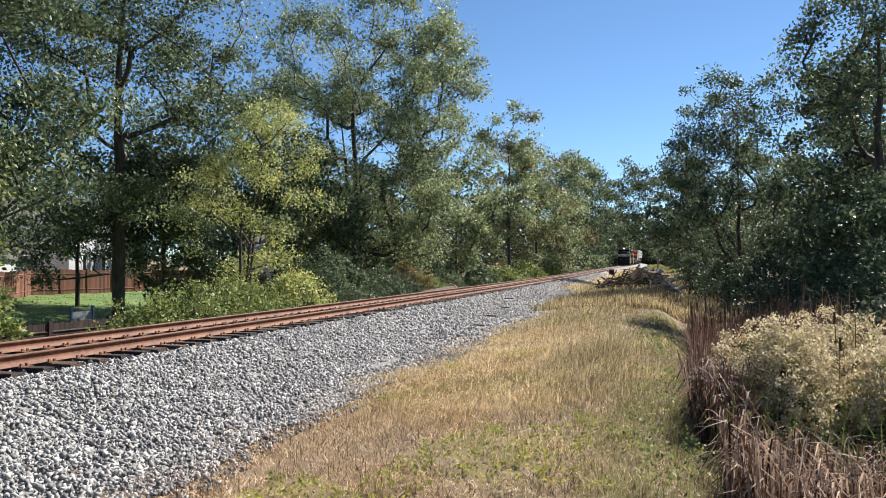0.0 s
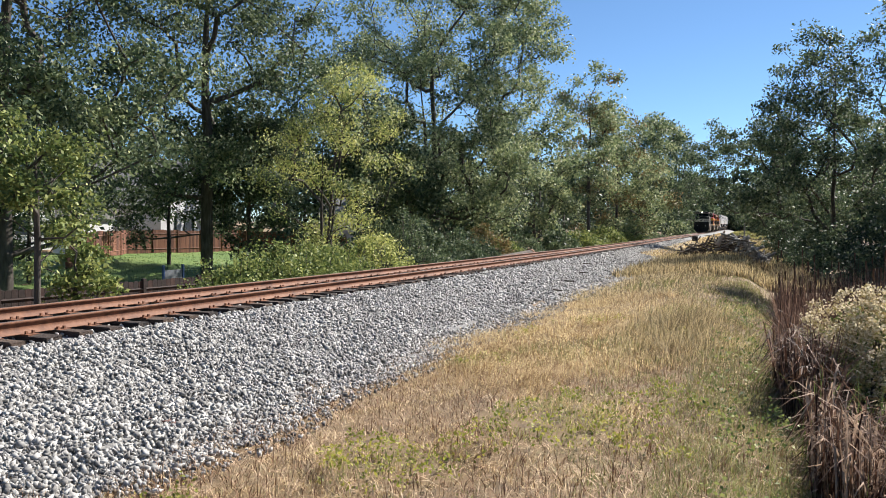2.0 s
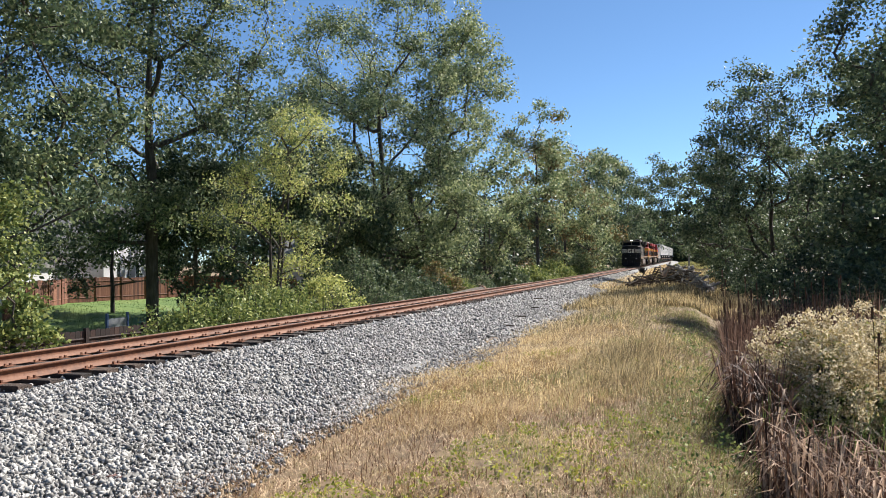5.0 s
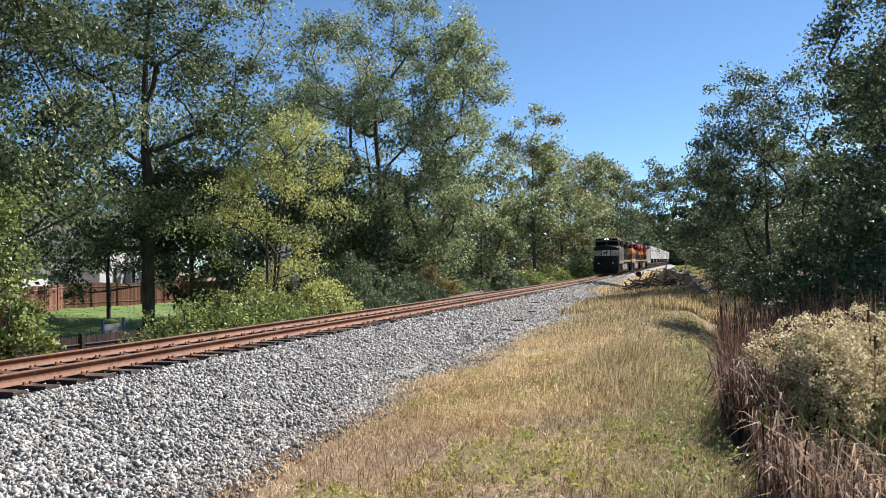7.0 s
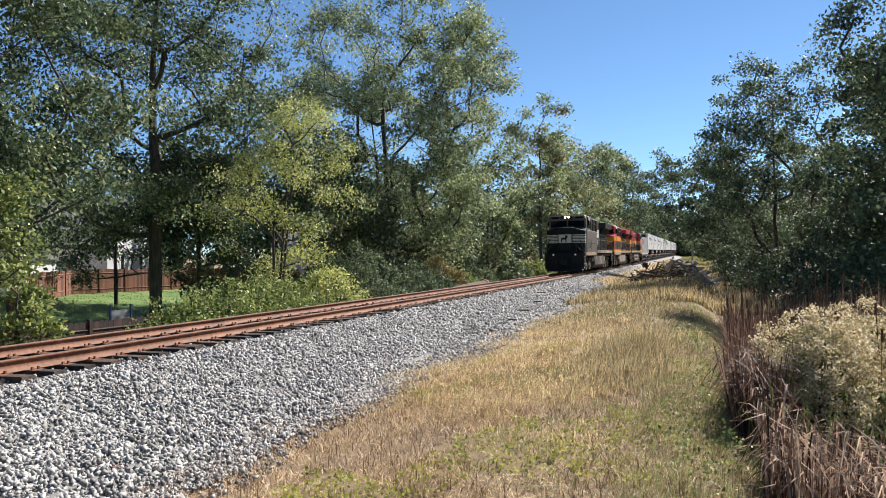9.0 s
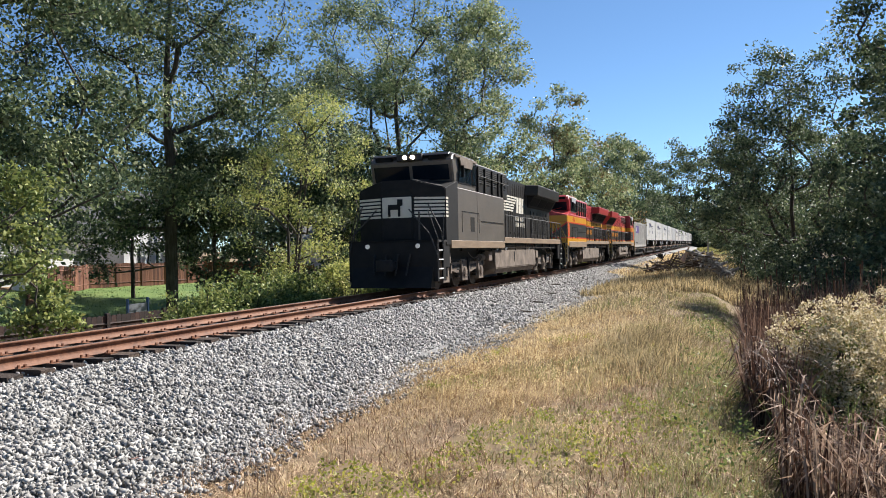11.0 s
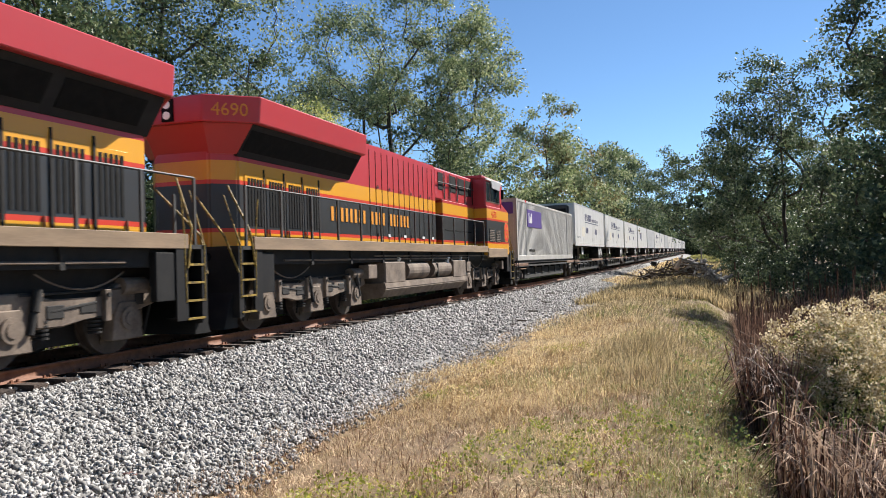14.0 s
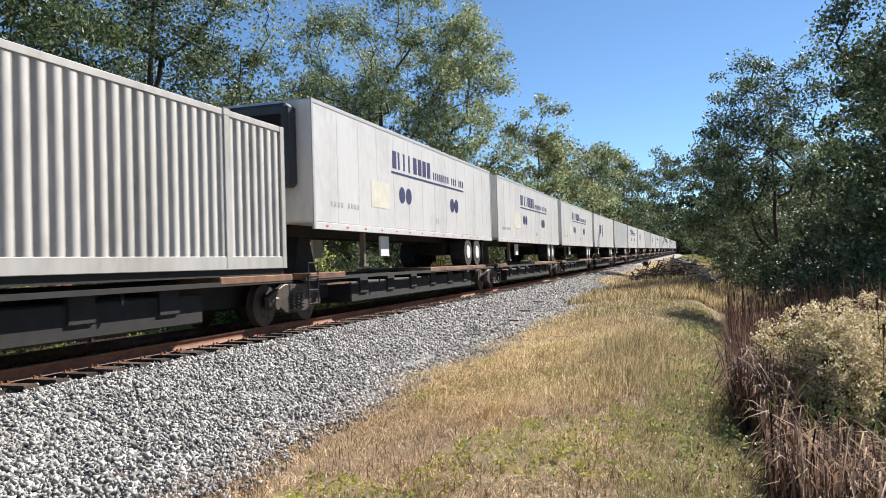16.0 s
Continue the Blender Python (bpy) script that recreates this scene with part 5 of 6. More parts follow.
def joined(name, sets, material, label, category):
    V, Q, T, n = [], [], [], 0
    for v, q, t in sets:
        V.append(v)
        Q.append(q + n)
        T.append(t + n)
        n += len(v)
    me = np_mesh(name, np.concatenate(V), [np.concatenate(Q), np.concatenate(T)], material)
    return tagged(new(name, me), label, category, kind="stuff")


gr = np.random.default_rng(21)


def scatter(n, u0, u1, y0, y1, power=1.0):
    y = y0 + (y1 - y0) * gr.uniform(0, 1, n) ** power
    u = gr.uniform(u0, u1, n)
    return track_x(y) + u, y, u


def keep_verge(x, y, u):
    """Where grass has crept over the ballast's toe."""
    return u > 4.2 + 0.55 * smooth_noise(y * 0.9, u * 0.6) + 0.4 * smooth_noise(y * 2.3 + 1.0, u * 1.4)


def tone(x, y):
    return smooth_noise(x, y, 0.55) + 0.5 * smooth_noise(x, y, 1.7)


def tufts(n, blades_each, u0, u1, y0, y1, power, radius):
    """Tufts whose blades spread outward: places, lean directions and the tuft each belongs to."""
    x, y, u = scatter(n, u0, u1, y0, y1, power)
    k = keep_verge(x, y, u)
    x, y, u = x[k], y[k], u[k]
    r = radius * gr.uniform(0.5, 1.5, len(x))
    i = np.repeat(np.arange(len(x)), blades_each)
    a = gr.uniform(0, 2 * np.pi, len(i))
    q = np.sqrt(gr.uniform(0, 1, len(i))) * r[i]
    return x[i] + q * np.cos(a), y[i] + q * np.sin(a), u[i], a, i, len(x)


def tuft_blades(x, y, h, w, a, lean):
    """Blades that lean away from the middle of their tuft."""
    n = len(x)
    z = ground_z(x, y) - 0.02
    lean = np.abs(gr.normal(0, 1, n)) * lean
    dx, dy = np.cos(a), np.sin(a)
    f = gr.uniform(0, 2 * np.pi, n)
    sx, sy = np.cos(f) * w, np.sin(f) * w
    o1, o2 = lean * h * 0.28, lean * h
    x1, x2 = x + 0.03 * h, x + 0.12 * h
    z1, z2 = z + h * 0.58, z + h * np.maximum(0.25, 1 - 0.4 * lean)
    rows = [np.stack(c, -1) for c in ((x - sx, y - sy, z), (x + sx, y + sy, z), (x1 + dx * o1 - sx * 0.8, y + dy * o1 - sy * 0.8, z1), (x1 + dx * o1 + sx * 0.8, y + dy * o1 + sy * 0.8, z1), (x2 + dx * o2, y + dy * o2, z2))]
    b = np.arange(n)[:, None] * 5
    return np.stack(rows, 1).reshape(-1, 3), b + np.array([[0, 1, 3, 2]]), b + np.array([[2, 3, 4]])


M_MOUND = mat("seeding_grass", [(0.14, 0.11, 0.055), (0.34, 0.255, 0.12), (0.70, 0.56, 0.32)], 0.7, 0.7, island=1.0, translucent=0.35)
dry, grn, rise, tips = [], [], [], []
for n, each, y0, y1, w, rad in ((420, 14, -6.0, 3.6, 0.006, 0.14), (4600, 17, 3.6, 12, 0.0023, 0.17), (2800, 14, 12, 21, 0.0038, 0.24), (2200, 9, 21, 36, 0.008, 0.26)):
    x, y, u, a, i, m = tufts(n, each, 3.7, 10.1, y0, y1, 1.15, rad)
    tall = np.clip(1.15 - np.abs(u - 6.5) / 2.6 + 0.75 * tone(x, y) - 0.95 * np.exp(-((y - 5) / 3.6) ** 2), 0.05, 1)
    lumps = np.clip(0.75 + 0.55 * smooth_noise(x, y, 2.6), 0.25, 1.4)
    h = (0.05 + 0.21 * tall) * lumps * gr.uniform(0.3, 1.6, m)[i] * gr.uniform(0.6, 1.2, len(i))
    if y0 < 20:
        tips.append(np.stack([x, y, ground_z(x, y) + h * 0.95], -1)[(gr.uniform(0, 1, len(x)) < 0.16 * tall) & (h > 0.13)])
    isgreen = (gr.uniform(0, 1, m) < 0.34)[i] & (tone(x + 9, y) + 0.35 * (u - 7) + 0.35 * np.exp(-((y - 6) / 4) ** 2) > 0.22)
    isgreen |= (u > 8.9) & (gr.uniform(0, 1, m) < 0.45)[i]
    (dry if y0 < 20 else rise).append(tuft_blades(x[~isgreen], y[~isgreen], h[~isgreen], w, a[~isgreen], 1.9))
    grn.append(tuft_blades(x[isgreen], y[isgreen], h[isgreen] * 0.8 + 0.05, w * 1.3, a[isgreen], 0.9))
joined("dry_grass", rise, M_MOUND, "olive-brown grass on the rise before the brush pile", "grass")
T_ = np.concatenate(tips)
v, f = leaves(gr, T_, np.full(len(T_), 0.05), 2, 0.028, -1.5, 1.2)
tagged(new("grass_seeds", np_mesh("grass_seeds", v, [f], M_STRAW)), "pale golden seed heads over the dry grass", "grass", kind="stuff")
joined("dry_grass", dry, M_STRAW, "golden dry grass tufts between the ballast and the ditch", "grass")
x, y, u = scatter(9000, 8.6, 9.9, 3.8, 13, 1.1)
grn.append(tuft_blades(x, y, gr.uniform(0.05, 0.2, len(x)), 0.0025, gr.uniform(0, 6.28, len(x)), 1.3))
joined("green_grass", grn, M_GREEN, "green grass mixed into the dry verge", "grass")
# flattened brown thatch near the viewer
x, y, u = scatter(36000, 3.9, 9.8, 3.5, 13, 1.3)
k = keep_verge(x, y, u) & (tone(x + 3, y + 5) > -0.6)
x, y, u = x[k], y[k], u[k]
M_THATCH = mat("matted_thatch", [(0.20, 0.105, 0.055), (0.44, 0.29, 0.165), (0.68, 0.51, 0.33)], 0.8, 0.8, island=0.9)
joined("thatch", [blades(gr, x, y, gr.uniform(0.08, 0.22, len(x)), np.full(len(x), 0.004), 1.9, 2)], M_THATCH, "matted brown dead grass on the verge", "grass")
# a mound of long seeding grass that leans towards the ditch
x, y = gr.normal(-1.0, 0.62, 9500), gr.normal(14.6, 2.1, 9500)
k = (x < 0.35) & (y > 10.6) & (y < 21) & (smooth_noise(x * 1.5, y * 1.5) > -0.5)
x, y = x[k], y[k]
h = gr.uniform(0.22, 0.6, len(x)) * (0.8 + 0.3 * smooth_noise(x * 1.3, y * 0.9)) * np.exp(-((x + 1.0) / 1.5) ** 2)
joined("seeding_grass", [blades(gr, x, y, h, gr.uniform(0.003, 0.0065, len(x)), 1.0, 3, drift=0.12)], M_MOUND, "long grey-brown grass gone to seed in a leaning mound", "grass")
# dry grass creeping up the far shoulder
x, y, u = scatter(16000, 2.6, 4.8, 55, 210, 1.4)
joined("dry_grass", [blades(gr, x, y, gr.uniform(0.12, 0.36, len(x)), 0.010 + 0.0004 * y, 0.6)], M_STRAW, "dry grass creeping over the far ballast shoulder", "grass")
# taller seed stalks on the rise beyond
x, y, u = scatter(8000, 5.6, 10.6, 15, 44, 1.0)
k = (tone(x, y) > -0.35) & (gr.uniform(0, 1, len(x)) < 0.75)
x, y = x[k], y[k]
M_STALK = mat("brown_seed_stalk", [(0.10, 0.075, 0.035), (0.21, 0.155, 0.075), (0.36, 0.28, 0.15)], 0.8, 0.6, island=0.5, translucent=0.2)
joined("tall_grass", [blades(gr, x, y, gr.uniform(0.18, 0.5, len(x)), gr.uniform(0.003, 0.007, len(x)), 1.1)], M_STALK, "tall brown grass gone to seed", "grass")
# verge further along both sides of the line
x, y, u = scatter(30000, 4.0, 13, 34, 170, 1.6)
joined("dry_grass", [blades(gr, x, y, gr.uniform(0.2, 0.5, len(x)) * np.where(y < 70, 1.2, 0.9), 0.010 + 0.00035 * y, 0.5)], M_MOUND, "dry grass along the far verge", "grass")
x, y, u = scatter(13000, 4.4, 14, 60, 330, 1.4)
joined("green_grass", [blades(gr, x, y, gr.uniform(0.15, 0.4, len(x)), 0.012 + 0.0005 * y, 0.6)], M_GREEN, "green grass along the far verge", "grass")
x, y, u = scatter(15000, -13, -4.4, 8, 300, 1.7)
joined("green_grass", [blades(gr, x, y, gr.uniform(0.2, 0.55, len(x)), 0.008 + 0.0005 * y, 0.6)], M_GREEN, "green grass below the far side of the ballast", "grass")

# low broad-leaved weeds
x, y, u = scatter(1300, 5.3, 9.0, 4.0, 16, 1.5)
k = keep_verge(x, y, u) & (tone(x + 20, y) > 0.35)
C = np.stack([x[k], y[k], ground_z(x[k], y[k]) + gr.uniform(0.04, 0.20, k.sum())], -1)
v, f = leaves(gr, C, np.full(len(C), 0.10), 14, 0.034, 0.0, 0.5)
tagged(new("weeds", np_mesh("weeds", v, [f], M_WEED)), "low yellow-green broad-leaved weeds in the grass", "weeds", kind="stuff")
x, y, u = scatter(110, 8.9, 9.9, 5.0, 22, 1.2)
C = np.stack([x, y, ground_z(x, y) + gr.uniform(0.05, 0.25, len(x))], -1)
v, f = leaves(gr, C, np.full(len(C), 0.14), 16, 0.045, 0.0, 0.6)
tagged(new("weeds", np_mesh("weeds", v, [f], M_BUSH)), "green weeds along the edge of the ditch", "weeds", kind="stuff")

# cattails filling the ditch
def stand(n, x0, x1, y0, y1, h0, h1, width, bend, segs=4):
    y = gr.uniform(y0, y1, n)
    x = gr.uniform(x0, x1, n) + 0.012 * (y - 6) + 0.12 * smooth_noise(y * 2, y)
    clump = 0.82 + 0.30 * smooth_noise(x * 2.2, y * 2.2)
    return blades(gr, x, y, gr.uniform(h0, h1, n) * clump, np.full(n, width) * gr.uniform(0.6, 1.3, n), bend, segs)


def kinked(n, x0, x1, y0, y1, h0, h1, width):
    """Broken blades: upright to a knee, then folded over to any side."""
    y = gr.uniform(y0, y1, n)
    x = gr.uniform(x0, x1, n) + 0.10 * smooth_noise(y * 3, y)
    h = gr.uniform(h0, h1, n) * (0.85 + 0.35 * smooth_noise(x * 3.0, y * 3.0))
    base = np.stack([x, y, ground_z(x, y) - 0.03], -1)
    a, f = gr.uniform(0, 2 * np.pi, n), gr.uniform(0, 2 * np.pi, n)
    out = np.stack([np.cos(a), np.sin(a), np.zeros(n)], -1)
    side = np.stack([np.cos(f), np.sin(f), gr.uniform(-0.3, 0.3, n)], -1) * (width * gr.uniform(0.6, 1.4, n))[:, None]
    knee = base + out * (h * gr.uniform(-0.15, 0.3, n))[:, None] + np.stack([np.zeros(n), np.zeros(n), h], -1)
    fall = out + np.stack([np.zeros(n), np.zeros(n), gr.uniform(-1.5, 0.5, n)], -1)
    tip = knee + fall * (h * gr.uniform(0.2, 0.55, n))[:, None]
    mid = (knee + tip) / 2 + np.array([0, 0, 0.04])
    v = np.stack([base - side, base + side, knee - side, knee + side, mid - side * 0.8, mid + side * 0.8, tip], 1).reshape(-1, 3)
    b = np.arange(n)[:, None] * 7
    return v, np.concatenate([b + np.array([[0, 1, 3, 2]]), b + np.array([[2, 3, 5, 4]])]), b + np.array([[4, 5, 6]])


joined("cattails", [stand(1500, 0.66, 1.4, 12, 15, 0.7, 1.7, 0.008, 0.4), stand(2600, 0.68, 2.4, 13, 19, 0.7, 1.8, 0.011, 0.36), stand(2300, 0.9, 4.6, 16, 27, 0.9, 1.95, 0.014, 0.25),
                    kinked(1500, 0.56, 1.0, 9.3, 10.6, 0.3, 1.15, 0.006), kinked(800, 0.9, 2.4, 8.9, 9.9, 0.2, 0.7, 0.006), stand(500, 0.56, 0.86, 9.8, 12.5, 0.6, 1.6, 0.006, 0.3), stand(500, 2.4, 4.2, 10, 13, 0.9, 1.6, 0.010, 0.4)],
       M_DEAD, "dead brown cattails crowding the ditch", "cattails")
joined("cattails", [stand(150, 0.7, 2.6, 8.2, 9.8, 0.8, 1.5, 0.010, 0.45), stand(160, 0.55, 0.95, 5.6, 12, 0.3, 0.8, 0.006, 0.4)],
       mat("green_cattail_blade", [(0.10, 0.15, 0.035), (0.19, 0.24, 0.06)], 0.5, 1, island=0.5, translucent=0.3), "green cattail blades in the ditch", "cattails")
# Lighter cattail brown that paints sunlight onto the front blades.
M_BROKEN = mat("broken_cattail_painted_lit", [(0.055, 0.029, 0.020), (0.16, 0.095, 0.066), (0.42, 0.30, 0.215)], 0.75, 0.8, island=0.8, translucent=0.3, spec=0.15)
joined("cattails", [kinked(3000, 0.66, 2.4, 6.0, 8.2, 0.35, 1.0, 0.0065), kinked(900, 0.72, 2.4, 5.8, 7.8, 0.2, 0.7, 0.008), stand(350, 0.7, 2.4, 6.0, 8.2, 0.7, 1.1, 0.006, 0.5)], M_BROKEN, "bent and broken brown cattail blades at the ditch edge", "cattails")
heads = []
for i in range(46):
    hx, hy = gr.uniform(0.65, 3.6), gr.uniform(10.5, 22)
    heads.append((hx, hy, float(ground_z(hx, hy)), gr.uniform(1.5, 2.15)))
hp = np.array([(a, b, c) for a, b, c, d in heads])
ht = hp + np.array([(gr.normal() * 0.06, gr.normal() * 0.06, d) for a, b, c, d in heads])
head_root = tagged(new("cattail_heads"), "brown cattail seed heads standing above the ditch", "cattails", kind="stuff")
v, f = tubes(hp, ht, np.full(46, 0.006), np.full(46, 0.005))
part("stalk", np_mesh("stalk", v, [f], M_DEAD), None, head_root)
v, f = tubes(ht - np.array([0, 0, 0.17]), ht, np.full(46, 0.017), np.full(46, 0.015), 7)
part("seed_head", np_mesh("seed_head", v, [f], M_REEDHEAD), None, head_root)


def seed_bush(x, y, w, d, h, seed, n=150):
    """A bush under a froth of cream seed heads."""
    rng = np.random.default_rng(seed)
    ob = shrub("groundsel_bush", x, y, w, d, h * 0.92, M_BUSH, "groundsel bush covered in cream seed heads in the ditch", seed, n, 45, 0.055, 0.17, "bushes in the ditch", "bush")
    m = n * 3
    a, q = rng.uniform(0, 2 * np.pi, m), np.sqrt(rng.uniform(0, 1, m))
    lump = 1 + 0.16 * np.sin(3 * a + seed) + 0.10 * np.sin(7 * a + 2 * seed)
    cx, cy = q * np.cos(a) * w / 2 * lump, q * np.sin(a) * d / 2 * lump
    C = np.stack([cx, cy, h * (1 - 0.66 * q ** 2.4) * rng.uniform(0.70, 1.05, m)], -1)
    C = np.concatenate([C, C[: m // 2] * np.array([1.0, 1.0, 0.72])])
    v, f = leaves(rng, C, np.full(len(C), 0.085), 30, 0.040, -0.6, 0.9)
    part("seed_head", np_mesh("seed_head", v, [f], M_FLUFF), None, ob, "cream fluffy seed heads")
    return ob


seed_bush(1.58, 10.9, 2.0, 2.0, 1.76, 81, 170)
seed_bush(3.25, 10.7, 2.2, 2.3, 1.62, 82)
seed_bush(2.6, 12.7, 2.4, 2.0, 1.75, 83, 110)

# ---- shrubs ----
for i, (x, y, w, h, m) in enumerate(((-13.3, 17.9, 2.6, 1.7, M_BUSH), (-13.2, 19.4, 2.4, 1.9, M_BUSH), (-13.0, 21.4, 2.8, 1.9, M_BUSH), (-13.6, 23.6, 3.2, 2.0, M_BUSH),
                                     (-13.2, 26.6, 3.0, 2.1, M_YELLOW), (-13.6, 29.8, 3.4, 3.2, M_OAK), (-13.8, 33.0, 3.4, 2.9, M_OAK), (-13.6, 36.4, 3.4, 2.4, M_OAK),
                                     (-14.0, 40.2, 3.6, 2.4, M_DARK), (-14.4, 44.4, 3.6, 2.7, M_RUST), (-15.6, 51, 4.0, 2.0, M_BUSH), (-16.0, 58, 4.5, 2.2, M_OAK))):
    shrub("shrub", x, y, w, w * 1.15, h, m, "leafy green shrub below the railway bank" if m in (M_BUSH, M_YELLOW) else "dark green shrub below the railway bank", 200 + i, int(50 + 5 * w), 120, 0.09 if y < 30 else 0.12, 0.36)
for i, (x, y, w, h, m) in enumerate(((-15.5, 68, 5, 2.4, M_OAK), (-15.2, 80, 5.5, 2.6, M_BUSH), (-14.8, 92, 5.5, 3.0, M_BUSH), (-14.2, 104, 5, 2.6, M_BUSH), (-15, 118, 6, 3, M_OAK), (-14.5, 135, 6, 3, M_OAK))):
    shrub("shrub", x, y, w, w * 1.3, h, m, "green shrub at the foot of the trees", 230 + i, 60, 80, 0.24, 0.6)
for i, (x, y, w, h, m) in enumerate(((6.2, 20, 4.5, 2.2, M_DARK), (7.0, 26, 5, 3.0, M_DARK), (5.6, 33, 4.5, 2.8, M_DARK), (5.4, 41, 4.5, 3.0, M_DARK), (4.8, 50, 4, 2.2, M_OAK), (5.0, 58, 4.5, 2.6, M_DARK), (4.8, 68, 5, 3, M_DARK), (9, 22, 5, 3.4, M_DARK), (5.5, 82, 6, 3.4, M_DARK), (5.8, 98, 6, 3.2, M_DARK), (11, 16, 5, 2.8, M_DARK))):
    shrub("shrub", x, y, w, w * 1.3, h, m, "dark green undergrowth shrub beyond the ditch", 250 + i, 60, 90, 0.14, 0.5, "undergrowth beyond the ditch")

# ---- gardens behind the track ----
lx, ly = np.arange(-46, -17.9, 1.2), np.arange(2, 64, 1.5)
tagged(new("lawn", grid_mesh("lawn", lx, ly, lambda X, Y: ground_z(X, Y) + 0.05, M_LAWN)), "mown green lawn behind the garden fence", "lawn", kind="structure")
n = 30000
x, y = gr.uniform(-45, -18.2, n), gr.uniform(4, 62, n)
joined("lawn_grass", [blades(gr, x, y, gr.uniform(0.06, 0.13, n), np.full(n, 0.02), 0.6, 1, ground_z(x, y) + 0.04)], M_LAWN, "short green blades of the lawn", "grass")
M_FENCE = mat("red_brown_stained_board", [(0.085, 0.030, 0.016), (0.15, 0.056, 0.030), (0.21, 0.085, 0.048)], 0.8, 1.5, bump=0.3, stretch=(6, 6, 0.6), per_object=0.5)
# Board colour taken near black to paint the shade on the lower fence.
M_FENCEDARK = mat("weathered_board_dark_for_shade", [(0.018, 0.009, 0.007), (0.036, 0.016, 0.012), (0.060, 0.027, 0.019)], 0.85, 1.5, bump=0.3, stretch=(6, 6, 0.6), per_object=0.5)


def board_mesh(name, h, w, m):
    return_bm = prism([(-w / 2, 0), (w / 2, 0), (w / 2, h - 0.03), (w / 2 - 0.03, h), (-w / 2 + 0.03, h), (-w / 2, h - 0.03)], -0.01, 0.01)
    me = bpy.data.meshes.new(name)
    return_bm.to_mesh(me)
    return_bm.free()
    me.materials.append(m)
    return me


def fence(points, h, m, label, top=None, w=0.19):
    """Upright boards on posts and rails between points; top fixes the height of its upper edge."""
    root = tagged(new("garden_fence"), label, "fence", "garden fences")
    board = board_mesh("board", h, w - 0.008, m)
    rng_ = np.random.default_rng(len(points))
    for (x0, y0), (x1, y1) in zip(points[:-1], points[1:]):
        d = math.hypot(x1 - x0, y1 - y0)
        yaw = math.degrees(math.atan2(-(x1 - x0), y1 - y0))
        k = int(d / w)
        for i in range(k):
            t = (i + 0.5) / k
            x, y = x0 + (x1 - x0) * t, y0 + (y1 - y0) * t
            z = (top - h if top is not None else float(ground_z(x, y))) + rng_.uniform(-0.015, 0.015)
            part("board", board, None, root, m=pose(x, y, z, 0, 0, yaw))
        for i in range(int(d / 2.4) + 1):
            t = min(1, i * 2.4 / d)
            x, y = x0 + (x1 - x0) * t, y0 + (y1 - y0) * t
            z = float(ground_z(x, y))
            zt = top if top is not None else z + h
            part("post", boxes((-0.06, 0.06, -0.06, 0.06, z - zt - 0.1, 0.06)), m, root, m=pose(x, y, zt, 0, 0, yaw))
        for f in (0.2, 0.85):
            za = top - h if top is not None else float(ground_z(x0, y0))
            zb = top - h if top is not None else float(ground_z(x1, y1))
            bm = bmesh.new()
            rod(bm, (x0, y0, za + h * f), (x1, y1, zb + h * f), 0.045, sides=4)
            part("rail", bm, m, root)


# Sun reaches this fence; its shade is only in the board colour.
fence([(-17.9, 4.0), (-17.6, 14.0), (-16.8, 26.0)], 1.75, M_FENCEDARK, "weathered board fence behind the track, its shade painted into the boards", -0.48)
fence([(-36.5, 33.5), (-40.5, 39.5), (-43.0, 45.0), (-41.2, 56.5), (-34.0, 63.0)], 1.85, M_FENCE, "red-brown stained board fence across a garden")

M_SIDING = mat("white_lap_siding", [(0.66, 0.66, 0.64), (0.78, 0.78, 0.76)], 0.6, 1.0)
M_SHINGLE = mat("grey_roof_shingle", [(0.10, 0.10, 0.105), (0.19, 0.185, 0.18), (0.26, 0.25, 0.24)], 0.9, 3, bump=0.5)
M_BRICK = mat("red_brick", [(0.20, 0.075, 0.045), (0.33, 0.14, 0.085)], 0.9, 6, bump=0.4)
M_PANE = mat("house_window_glass", [(0.02, 0.025, 0.03), (0.05, 0.06, 0.07)], 0.05, 1, spec=0.8)


